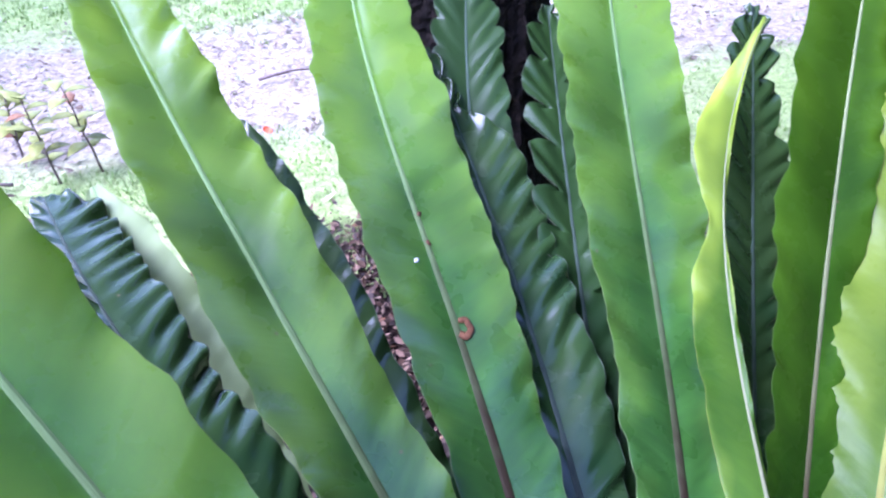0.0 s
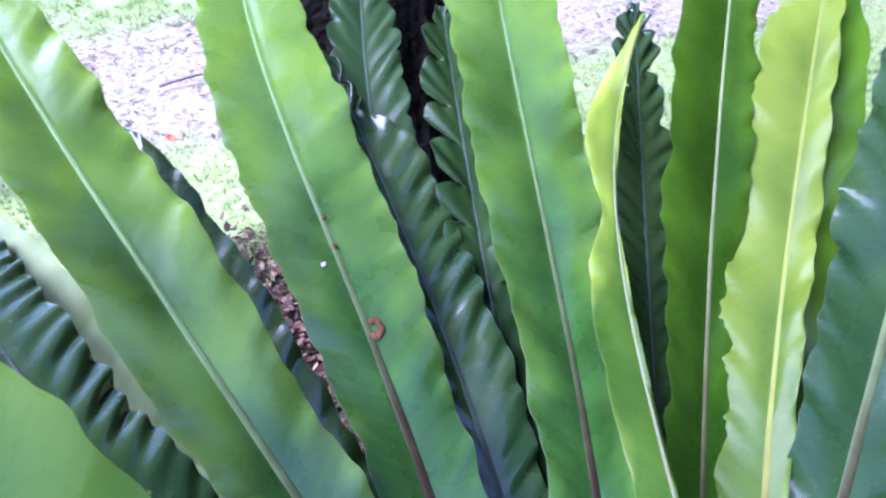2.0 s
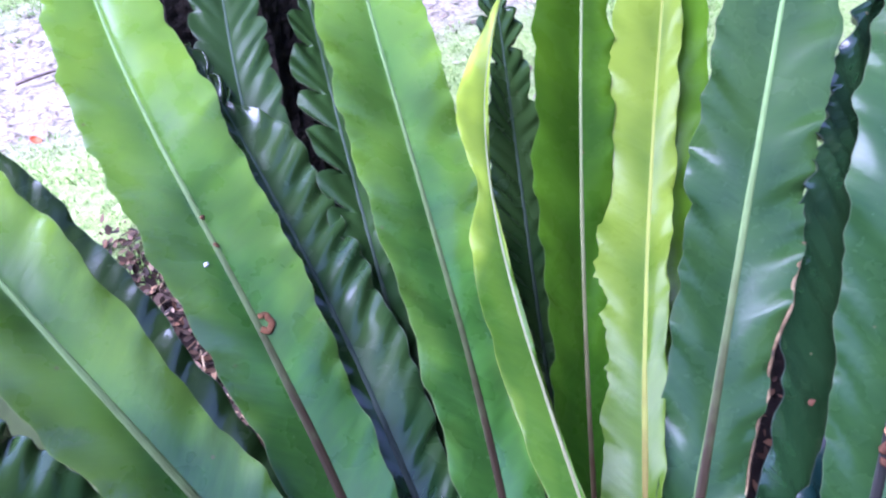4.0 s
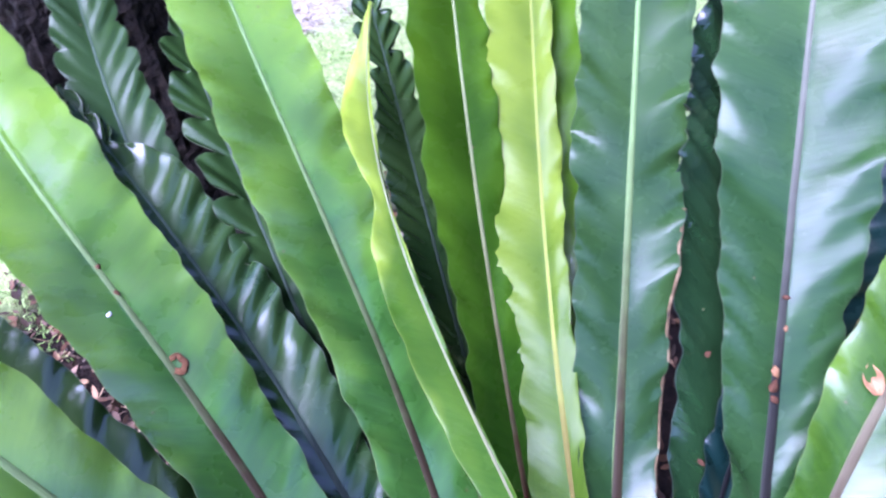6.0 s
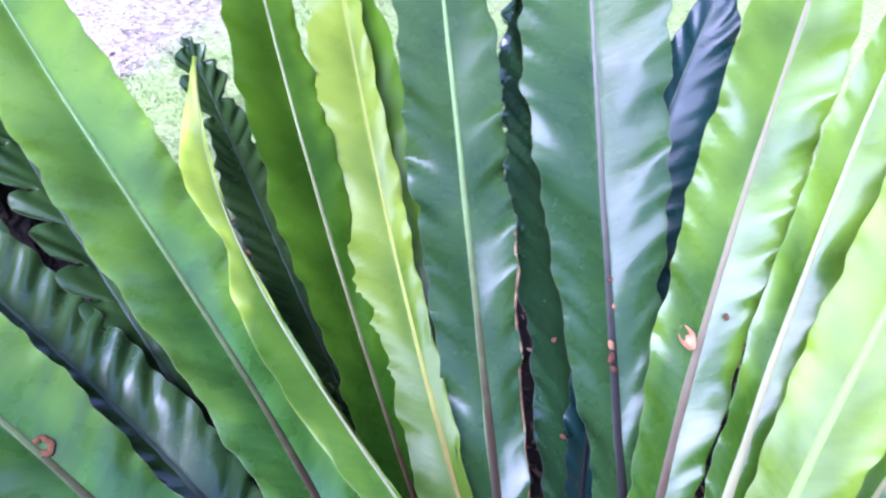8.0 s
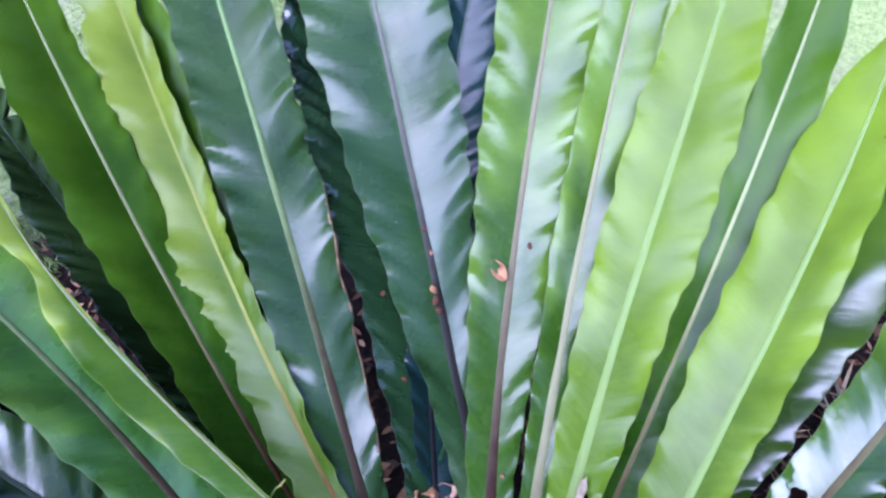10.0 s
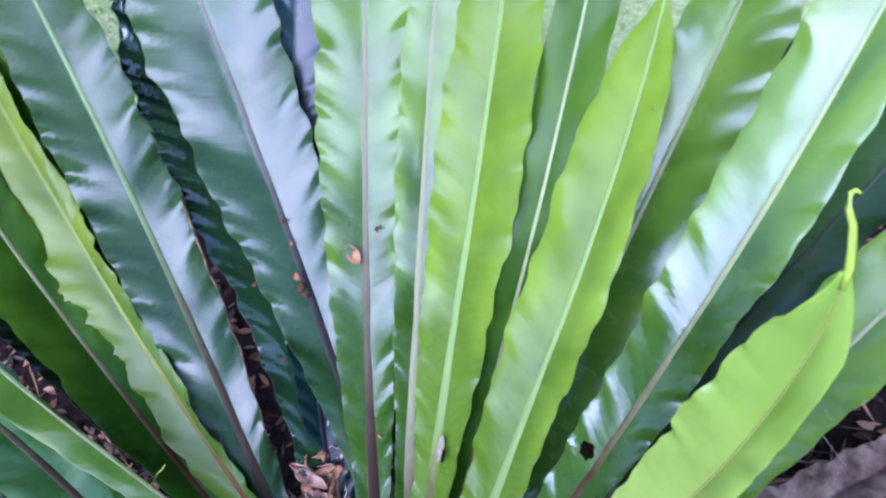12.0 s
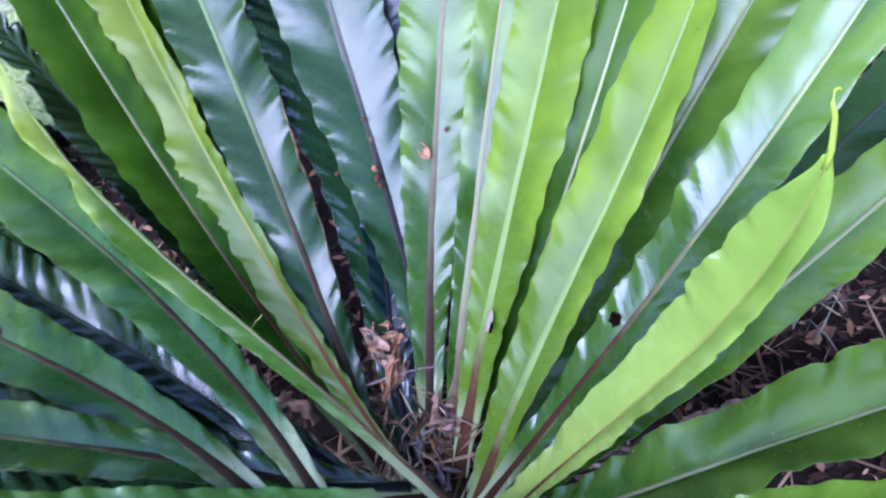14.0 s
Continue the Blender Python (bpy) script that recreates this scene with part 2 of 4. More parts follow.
def island_material(name, stops, rough=0.7, sheer=0.0):
    """Scattered small pieces, each with a colour of its own."""
    m, nt, bsdf, out = material(name)
    geo = nt.nodes.new("ShaderNodeNewGeometry")
    tex = nt.nodes.new("ShaderNodeTexCoord")
    n = node(nt, "ShaderNodeTexNoise", Scale=70.0, Detail=3.0)
    nt.links.new(tex.outputs["Object"], n.inputs["Vector"])
    c = ramp(nt, geo.outputs["Random Per Island"], stops)
    c = mix_colour(nt, math_node(nt, "MULTIPLY", n.outputs[0], 0.4), c, (0.02, 0.014, 0.01))
    nt.links.new(c, bsdf.inputs["Base Color"])
    bsdf.inputs["Roughness"].default_value = rough
    bsdf.inputs["Specular IOR Level"].default_value = 0.2
    if sheer:
        tr = nt.nodes.new("ShaderNodeBsdfTranslucent")
        nt.links.new(c, tr.inputs[0])
        ms = nt.nodes.new("ShaderNodeMixShader")
        ms.inputs[0].default_value = sheer
        nt.links.new(bsdf.outputs[0], ms.inputs[1])
        nt.links.new(tr.outputs[0], ms.inputs[2])
        nt.links.new(ms.outputs[0], out.inputs[0])
    return m


BARK = earthy("dark_bark", [(0.38, (0.0015, 0.0011, 0.0008)), (0.58, (0.010, 0.0068, 0.0044)), (0.78, (0.045, 0.031, 0.021))], 60.0, 0.9, 1.0, 0.02)
SOIL = earthy("root_mass", [(0.3, (0.006, 0.0038, 0.0022)), (0.6, (0.025, 0.0142, 0.0072)), (0.8, (0.070, 0.0427, 0.0252))], 40.0, 0.95, 0.8, 0.01)
DEAD = earthy("dead_frond", [(0.3, (0.022, 0.0104, 0.0043)), (0.46, (0.12, 0.0646, 0.0302)), (0.68, (0.31, 0.2042, 0.1080))], 38.0, 0.75, 0.7, 0.008)
WITHERED = earthy("withered_frond", [(0.32, (0.016, 0.010, 0.007)), (0.46, (0.062, 0.043, 0.030)), (0.60, (0.105, 0.080, 0.058)), (0.72, (0.18, 0.145, 0.110))], 22.0, 0.7, 0.8, 0.008)
LITTER = island_material("leaf_litter", [(0.0, (0.07, 0.050, 0.034)), (0.35, (0.21, 0.163, 0.108)), (0.7, (0.35, 0.297, 0.215)), (1.0, (0.50, 0.450, 0.345))])
GRASS = island_material("grass_blades", [(0.0, (0.14, 0.26, 0.05)), (0.5, (0.26, 0.42, 0.11)), (1.0, (0.40, 0.52, 0.20))], 0.5, 0.3)

CANOPY = island_material("canopy_leaves", [(0.0, (0.02, 0.06, 0.012)), (0.6, (0.04, 0.11, 0.02)), (1.0, (0.08, 0.16, 0.03))], 0.4, 0.3)
HEDGE = earthy("hedge_foliage", [(0.3, (0.006, 0.016, 0.005)), (0.55, (0.022, 0.055, 0.014)), (0.75, (0.05, 0.11, 0.025))], 9.0, 0.7, 1.0, 0.1)


def ground_material():
    """Lawn with a bare, litter-strewn path across it and humus under the ferns, its brown darkened for their shade."""
    m, nt, bsdf, out = material("ground")
    L = nt.links
    tex = nt.nodes.new("ShaderNodeTexCoord")
    sep = nt.nodes.new("ShaderNodeSeparateXYZ")
    L.new(tex.outputs["Object"], sep.inputs[0])
    fine = node(nt, "ShaderNodeTexNoise", Scale=45.0, Detail=6.0, Roughness=0.75)
    wide = node(nt, "ShaderNodeTexNoise", Scale=2.6, Detail=4.0)
    for n in (fine, wide):
        L.new(tex.outputs["Object"], n.inputs["Vector"])
    grass = ramp(nt, fine.outputs[0], [(0.3, (0.12, 0.17, 0.05)), (0.5, (0.27, 0.36, 0.12)), (0.7, (0.42, 0.50, 0.21))])
    path = ramp(nt, fine.outputs[0], [(0.3, (0.12, 0.094, 0.072)), (0.5, (0.30, 0.260, 0.190)), (0.7, (0.45, 0.410, 0.315))])
    # humus brown taken near black, with the shade under the fronds in it
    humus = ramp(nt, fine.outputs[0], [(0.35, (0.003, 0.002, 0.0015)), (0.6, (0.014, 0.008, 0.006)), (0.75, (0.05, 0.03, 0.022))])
    # the path runs across, drifting away to the right
    off = math_node(nt, "SUBTRACT", math_node(nt, "SUBTRACT", sep.outputs[1], 2.47), math_node(nt, "MULTIPLY", sep.outputs[0], 0.36))
    off = math_node(nt, "ADD", math_node(nt, "ABSOLUTE", off, 0.0), math_node(nt, "MULTIPLY", math_node(nt, "SUBTRACT", wide.outputs[0], 0.5), 0.9))
    onpath = node(nt, "ShaderNodeMapRange", _1=0.62, _2=0.38)
    L.new(off, onpath.inputs[0])
    worn = node(nt, "ShaderNodeMapRange", _1=0.45, _2=0.70, _3=0.0, _4=0.6)
    L.new(wide.outputs[0], worn.inputs[0])
    grass = mix_colour(nt, worn.outputs[0], grass, (0.27, 0.27, 0.15))
    c = mix_colour(nt, onpath.outputs[0], grass, path)
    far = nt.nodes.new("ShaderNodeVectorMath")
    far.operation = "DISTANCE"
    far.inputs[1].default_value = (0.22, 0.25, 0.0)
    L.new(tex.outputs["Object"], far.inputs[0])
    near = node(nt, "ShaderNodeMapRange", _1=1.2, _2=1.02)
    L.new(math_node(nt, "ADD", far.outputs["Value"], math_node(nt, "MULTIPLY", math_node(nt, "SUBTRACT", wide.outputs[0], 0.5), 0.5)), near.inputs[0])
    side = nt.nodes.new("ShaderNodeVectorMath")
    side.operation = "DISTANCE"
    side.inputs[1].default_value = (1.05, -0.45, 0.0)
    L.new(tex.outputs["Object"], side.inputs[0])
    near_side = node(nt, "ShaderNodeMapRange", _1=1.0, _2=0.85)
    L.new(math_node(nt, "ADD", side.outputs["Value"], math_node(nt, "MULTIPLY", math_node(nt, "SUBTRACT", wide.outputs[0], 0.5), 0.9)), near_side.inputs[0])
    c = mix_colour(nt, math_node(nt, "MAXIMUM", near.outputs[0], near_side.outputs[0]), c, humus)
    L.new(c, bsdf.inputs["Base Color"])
    bsdf.inputs["Roughness"].default_value = 0.95
    bsdf.inputs["Specular IOR Level"].default_value = 0.1
    b = node(nt, "ShaderNodeBump", Strength=0.8, Distance=0.02)
    L.new(fine.outputs[0], b.inputs["Height"])
    L.new(b.outputs[0], bsdf.inputs["Normal"])
    return m


GROUND = ground_material()


# ---- builders ----
def mesh_object(name, verts, faces, mat, parent=None, uvs=None, smooth=True, label=""):
    me = bpy.data.meshes.new(name)
    me.from_pydata([tuple(v) for v in verts], [], faces)
    if uvs is not None:
        layer = me.uv_layers.new(name="UVMap")
        idx = np.empty(len(me.loops), dtype=np.int32)
        me.loops.foreach_get("vertex_index", idx)
        layer.data.foreach_set("uv", np.asarray(uvs, dtype=np.float32)[idx].ravel())
    me.materials.append(mat)
    if smooth:
        me.shade_smooth()
    ob = new(name, me)
    ob.parent = parent
    if label:
        tagged(ob, label)
    return ob


def grid_faces(rows, cols, close=False):
    f = []
    for i in range(rows - 1):
        for j in range(cols if close else cols - 1):
            k = (j + 1) % cols
            f.append((i * cols + j, i * cols + k, (i + 1) * cols + k, (i + 1) * cols + j))
    return f


def spine(ctrl, s):
    a, b, c, d = (np.array(p) for p in ctrl)
    s = s[:, None]
    p = (1 - s) ** 3 * a + 3 * (1 - s) ** 2 * s * b + 3 * (1 - s) * s ** 2 * c + s ** 3 * d
    t = (1 - s) ** 2 * (b - a) + 2 * (1 - s) * s * (c - b) + s ** 2 * (d - c)
    return p, t / np.linalg.norm(t, axis=1, keepdims=True)


WIDTH_AT = ([0, .08, .2, .4, .6, .75, .88, .95, 1], [.25, .32, .49, .79, 1, 1, .84, .56, .03])


def smooth_noise(x, seed):
    r = np.random.RandomState(seed)
    ph = r.uniform(0, 6.28, 3)
    return (np.sin(x + ph[0]) + 0.6 * np.sin(1.73 * x + ph[1]) + 0.3 * np.sin(2.6 * x + ph[2])) / 1.5


TAILED = ([0, .08, .2, .4, .6, .75, .84, .87, .90, .96, 1], [.16, .22, .42, .78, 1, 1.06, 1.05, .86, .34, .36, .08])
NECKED = ([0, .08, .2, .4, .6, .75, .83, .86, .90, .96, 1], [.16, .22, .50, .85, 1.05, 1.1, 1.05, .80, .95, .80, .2])
CUT = ([0, .08, .2, .4, .6, .75, .88, .96, .985, 1], [.16, .22, .42, .78, 1, 1.05, 1.05, 1.0, .85, .4])
TOP_HEAVY = ([0, .08, .2, .4, .5, .6, .75, .88, .95, 1], [.20, .23, .32, .54, .66, .85, 1, .9, .6, .03])
PINCHED = ([0, .2, .4, .5, .6, .66, .72, .80, .86, .93, 1], [.4, .5, .8, 1, 1, .85, .32, .85, .85, .42, .03])
WIDTH_BLUNT = ([0, .08, .2, .4, .6, .75, .88, .95, 1], [.16, .22, .42, .78, 1, 1, .95, .75, .12])


def frond(parent, mat, rib_mat, ctrl, left, right, twist0, twist1, seed, wave=0.0035, pleat=0.0, lobes=0.0, lobe_from=0.8, rib=1.0, cup=14,
          label="", pitch=0.030, scallop=0.045, rough_up=0.0, shape=None, pleat_from=0.08, lobe_pitch=0.055):
    """One strap frond along a spine, with its midrib. left, right: half-widths; wave: slanting folds towards the margins; pleat:
    close crinkles, from pleat_from on; lobes: depth of the clefts between round lobes beyond lobe_from; shape: the outline's widths along it."""
    n, half = (260, 10) if pleat else (150, 9)
    s = np.linspace(0, 1, n)
    p, t = spine(ctrl, s)
    length = np.linalg.norm(np.diff(p, axis=0), axis=1).sum()
    side = np.cross(t, (0, 0, 1.0))
    side /= np.linalg.norm(side, axis=1, keepdims=True)
    up = np.cross(side, t)
    a = np.radians(twist0 + (twist1 - twist0) * s)[:, None]
    side, up = np.cos(a) * side + np.sin(a) * up, np.cos(a) * up - np.sin(a) * side
    width = np.interp(s, *(shape or (WIDTH_BLUNT if lobes else WIDTH_AT)))
    k = 2 if shape else 4
    width = np.convolve(np.pad(width, k, mode="edge"), np.ones(2 * k + 1) / (2 * k + 1), mode="valid")
    us = np.linspace(-1, 1, 2 * half + 1)
    verts, uvs = np.empty((n, len(us), 3)), np.empty((n, len(us), 2))
    run = s * length
    for j, u in enumerate(us):
        w = left if u < 0 else right
        k = seed * 7 + (1 if u < 0 else 2)
        rim = 1 + scallop * smooth_noise(run * 85, k) + 0.025 * smooth_noise(run * 33, k + 50)
        if lobes:
            beat = (run / lobe_pitch + (0.1 if u < 0 else 0.55) + 0.22 * smooth_noise(run * 21, k)) % 1.0
            dome = (1 - np.abs(2 * np.clip((beat - 0.06) / 0.94, 0, 1) - 1) ** 2.6) ** 0.55
            rim = rim * (1 - lobes * np.clip((s - lobe_from) / 0.04, 0, 1) * (1 - dome))
        d = abs(u) * w * width * rim
        ang = np.radians(cup) * (1 - 0.35 * abs(u))
        env = np.clip(s / 0.2, 0, 1)
        slant = run - 0.7 * abs(u) * w
        ease = abs(u) ** 2.6
        lift = d * np.sin(ang)
        lift = lift + env * wave * ease * smooth_noise(slant * 140, k + 9) * (0.6 + 0.4 * smooth_noise(run * 11, k + 5))
        lift = lift + env * (1.0 * wave + 0.0015) * abs(u) ** 1.3 * smooth_noise(slant * 27, k + 19)
        if pleat:
            phase = (run - 0.85 * abs(u) * w) / pitch * 2 * np.pi + 2.1 * smooth_noise(run * 14, k + 70) + (0 if u < 0 else 1.3)
            c = np.sin(phase) + 0.22 * np.sin(2 * phase + 1)
            lift = lift + np.clip((s - pleat_from) / 0.35, 0.06, 1) * pleat * np.clip(abs(u) * 1.5, 0, 1) * (0.5 + 0.5 * abs(u)) * c * np.clip(0.8 + 0.5 * smooth_noise(run * 24, k + 77), 0.45, 1.5)
        if rough_up:
            lift = lift + rough_up * abs(u) * (smooth_noise(run * 60 + 3 * u, k + 3) + smooth_noise(run * 140 - 5 * u, k + 4))
        out = d * np.cos(ang)
        verts[:, j] = p + np.sign(u) * out[:, None] * side + lift[:, None] * up
        if lobes:
            verts[:, j] += (np.clip((s - lobe_from) / 0.1, 0, 1) * np.clip((1 - s) / 0.05, 0.2, 1) * 0.45 * d)[:, None] * t
        uvs[:, j, 0], uvs[:, j, 1] = 0.5 + 0.5 * u, s
    ob = mesh_object("frond", verts.reshape(-1, 3), grid_faces(n, len(us)), mat, parent, uvs.reshape(-1, 2), label=label)
    thick = ob.modifiers.new("thickness", "SOLIDIFY")
    thick.thickness, thick.offset = 0.0006, 0
    flat = ob.modifiers.new("normals", "WEIGHTED_NORMAL")
    flat.mode, flat.weight = "FACE_AREA", 90
    # midrib: a ridge on the upper face and a keel beneath
    prof_a = np.linspace(0, 2 * np.pi, 10, endpoint=False)
    size = rib * (0.0044 * (1 - s) ** 1.1 + 0.0011 + 0.0042 * np.exp(-s / 0.16))
    rv, ru = np.empty((n, 10, 3)), np.empty((n, 10, 2))
    for j, q in enumerate(prof_a):
        rv[:, j] = p + (size * np.cos(q))[:, None] * side + (size * (0.34 * np.sin(q)) + 0.0002)[:, None] * up
        ru[:, j, 0], ru[:, j, 1] = j / 10, s
    mesh_object("midrib", rv.reshape(-1, 3), grid_faces(n, 10, True), rib_mat, ob, ru.reshape(-1, 2))
    return ob


def thing(name, label, category, at=(0, 0, 0), group="", kind=""):
    ob = new(name)
    ob.matrix_basis = pose(*at)
    return tagged(ob, label, category, group, kind)


def tube(name, points, r0, r1, mat, parent=None, sides=7):
    pts = [Vector(q) for q in points]
    n = len(pts)
    verts = []
    for i, q in enumerate(pts):
        t = (pts[min(n - 1, i + 1)] - pts[max(0, i - 1)]).normalized()
        e = t.cross(Vector((0.3, 0.2, 0.93))).normalized()
        f = t.cross(e)
        rad = r0 + (r1 - r0) * i / (n - 1)
        for j in range(sides):
            w = 2 * math.pi * j / sides
            verts.append(q + (e * math.cos(w) + f * math.sin(w)) * rad)
    faces = grid_faces(n, sides, True) + [tuple(range(sides))[::-1], tuple(range((n - 1) * sides, n * sides))]
    return mesh_object(name, verts, faces, mat, parent)


def bent(a, b, sag, n=10, seed=0):
    a, b = Vector(a), Vector(b)
    r = random.Random(seed)
    out = []
    for i in range(n):
        q = i / (n - 1)
        w = math.sin(math.pi * q)
        out.append(a.lerp(b, q) + Vector((0, 0, sag)) * w + Vector((r.uniform(-1, 1), r.uniform(-1, 1), r.uniform(-1, 1))) * 0.0022 * w)
    return out


# ---- ground ----
def build_ground():
    n = 70
    k = np.linspace(-1, 1, n)
    line = np.sign(k) * (np.abs(k) * 3.0 + np.abs(k) ** 6 * 400)
    verts = []
    for y in line:
        for x in line:
            d = math.hypot(x - 0.25, y + 0.1)
            z = 0.012 * noise.noise((x * 2.2, y * 2.2, 0)) * (1 if d < 8 else 0) + 0.05 * math.exp(-(d / 0.5) ** 2)
            verts.append((x, y, z))
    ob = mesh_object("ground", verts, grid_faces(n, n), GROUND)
    return tagged(ob, "pale lawn with bare littered path and shade-darkened humus", "ground", kind="structure")


build_ground()


def tree_trunk(x, y, radius, height):
    tree = thing("tree", "dark rough-barked tree trunk behind the ferns", "tree", (x, y, 0))
    rows, cols = 210, 110
    verts = []
    for i in range(rows):
        z = 1.6 * i / 170 if i < 170 else 1.6 + (height - 1.6) * (i - 169) / (rows - 170)
        for j in range(cols):
            a = 2 * math.pi * j / cols
            v = Vector((math.cos(a), math.sin(a), 0))
            rr = radius * (1 - 0.5 * z / height) * (1 + 0.5 * math.exp(-z / 0.25) * (1 + 0.4 * math.sin(5 * a)))
            rr += 0.020 * noise.noise((v.x * 5, v.y * 5, z * 3))
            ridge = abs(noise.noise((v.x * 11, v.y * 11, z * 4.5)))
            rr += 0.024 * ridge - 0.012 * abs(noise.noise((v.x * 26, v.y * 26, z * 21))) + 0.009 * noise.noise((v.x * 22, v.y * 22, z * 62))
            verts.append((v.x * rr, v.y * rr, z - 0.03))
    mesh_object("trunk", verts, grid_faces(rows, cols, True), BARK, tree, smooth=False)
    r = random.Random(21)
    ends = []
    for i in range(14):
        a = i * 2.3 + r.uniform(-0.3, 0.3)
        z0 = height * r.uniform(0.55, 0.95)
        end = Vector((math.cos(a) * r.uniform(1.0, 2.3), math.sin(a) * r.uniform(1.0, 2.3), z0 + r.uniform(0.3, 1.1)))
        tube("limb", bent((0, 0, z0), end, 0.12, 9, i), 0.05, 0.012, BARK, tree, 8)
        ends.append((Vector((0, 0, z0)), end))
    verts, faces = [], []
    for _ in range(7000):
        p0, p1 = r.choice(ends)
        q = p0.lerp(p1, r.uniform(0.35, 1.1)) + Vector((r.gauss(0, 0.26), r.gauss(0, 0.26), r.gauss(0, 0.2)))
        m = Matrix.Translation(q) @ Euler((r.uniform(-0.9, 0.9), r.uniform(-0.9, 0.9), r.uniform(0, 6.28))).to_matrix().to_4x4()
        l, k = r.uniform(0.09, 0.17), len(verts)
        for u, v, w in ((0, 0, 0), (0.3, 0.45, 0.06), (0, 1, -0.1), (-0.3, 0.45, 0.06)):
            verts.append(m @ Vector((u * l, v * l, w * l)))
        faces += [(k, k + 1, k + 2), (k, k + 2, k + 3)]
    mesh_object("crown", verts, faces, CANOPY, tree, smooth=False, label="loose green leafy crown")
    return tree


def sky_blocking_trees():
    """An unseen bank of dark trees added round the place to block sky light: overhanging on the shaded side, lower on
    the bright side, open towards the lawn.
    """
    rows, cols = 30, 190
    verts = []
    for i in range(rows):
        q = i / (rows - 1)
        for j in range(cols):
            deg = 20 + 300 * j / (cols - 1)
            a = math.radians(deg)
            over = min(1.0, max(0.0, (deg - 20) / 25)) * min(1.0, max(0.0, (172 - deg) / 30))
            top = (5.0 - 2.0 * min(1.0, max(0.0, (deg - 140) / 30))) * (1 + 0.25 * noise.noise((a * 3, 0, 2)))
            z = (1 - over) * top * q + over * 5.0 * math.sin(q * math.pi / 2)
            d = 5.0 * ((1 - over) + over * math.cos(q * math.pi / 2 * 0.42))
            d += (0.9 * noise.noise((a * 4, q * 6, 0)) + 0.4 * noise.noise((a * 13, q * 19, 5))) * min(1.0, d / 2.5)
            verts.append((math.sin(a) * d + 0.3, math.cos(a) * d, z - 0.05))
    ob = mesh_object("unseen_tree_bank", verts, grid_faces(rows, cols), HEDGE)
    sol = ob.modifiers.new("depth", "SOLIDIFY")
    sol.thickness = 0.3
    return tagged(ob, "unseen dark green bank of trees added to block sky light", "trees", kind="structure")


tree_trunk(0.04, 1.35, 0.17, 4.6)
sky_blocking_trees()

# ---- the smooth-leaved fern ----
fern = thing("birds_nest_fern", "large bird's-nest fern with glossy strap fronds spreading from one crown", "fern")


def rootstock(parent, at, radius, height):
    """The fibrous mound that the fronds grow from."""
    rows, cols = 22, 30
    verts = []
    for i in range(rows):
        h = i / (rows - 1)
        for j in range(cols):
            q = 2 * math.pi * j / cols
            rr = radius * (1.25 - 0.55 * h) * math.sqrt(max(0.0, 1 - max(0.0, (h - 0.75) / 0.25) ** 2))
            v = Vector((math.cos(q) * rr, math.sin(q) * rr, h * height - 0.02))
            rr2 = 1 + 0.22 * noise.noise(v * 22) + 0.12 * noise.noise(v * 60)
            verts.append((at[0] + v.x * rr2, at[1] + v.y * rr2, at[2] + v.z))
    return mesh_object("rootstock", verts, grid_faces(rows, cols, True), SOIL, parent, label="dark fibrous root mound")


rootstock(fern, (0.24, -0.11, 0.0), 0.15, 0.235)
frond(fern, LEAF_SHEER, RIB_GREEN, [(0.246, -0.138, 0.293), (0.034, 0.040, 0.496), (-0.187, 0.198, 0.713), (-0.402, 0.354, 0.944)], 0.048, 0.054, 1, 1, 1, rib=1.15)
frond(fern, LEAF_PALE, RIB_GREEN, [(0.200, -0.128, 0.307), (-0.011, 0.098, 0.388), (-0.201, 0.338, 0.483), (-0.366, 0.593, 0.591)], 0.053, 0.054, 0, 2, 2, label="pale grey-green underside of a turned frond", scallop=0.06)
frond(fern, LEAF_THIN, RIB_GREEN, [(0.212, -0.130, 0.303), (0.066, 0.158, 0.509), (-0.156, 0.369, 0.683), (-0.303, 0.609, 0.842)], 0.046, 0.048, -20, 2, 3, rib=1.15, wave=0.0045)
frond(fern, LEAF_LIGHT, RIB_GREEN, [(0.093, -0.050, 0.424), (0.104, 0.323, 0.538), (-0.093, 0.586, 0.633), (-0.115, 0.859, 0.793)], 0.061, 0.066, -24, 6, 4, rib=1.15)
frond(fern, LEAF_LIGHT, RIB_GREEN, [(0.131, -0.072, 0.386), (0.241, 0.289, 0.484), (0.165, 0.610, 0.643), (0.165, 0.862, 0.901)], 0.068, 0.062, -29, -4, 7, rib=1.15)
frond(fern, LEAF_ROLL, RIB_TAN, [(0.250, -0.167, 0.340), (0.258, 0.183, 0.518), (0.196, 0.490, 0.590), (0.297, 0.612, 0.765)], 0.032, 0.004, 6, 10, 8, rib=0.45, label="young yellow-green frond still half rolled", wave=0.002, cup=8, shape=PINCHED)
frond(fern, LEAF_DEEP, RIB_BROWN, [(0.220, -0.037, 0.244), (0.281, 0.261, 0.435), (0.356, 0.533, 0.657), (0.469, 0.815, 0.869)], 0.063, 0.036, -43, -12, 10)
frond(fern, LEAF_WAVY, RIB_YELLOW, [(0.241, -0.092, 0.248), (0.299, 0.220, 0.412), (0.431, 0.489, 0.630), (0.555, 0.758, 0.855)], 0.054, 0.024, 30, 16, 11, cup=20, scallop=0.10, wave=0.0055, rib=0.95)
frond(fern, LEAF_DEEP, RIB_TAN, [(0.220, -0.112, 0.207), (0.276, 0.169, 0.315), (0.372, 0.423, 0.529), (0.540, 0.663, 0.781)], 0.054, 0.055, -8, 2, 111, rib=1.3)
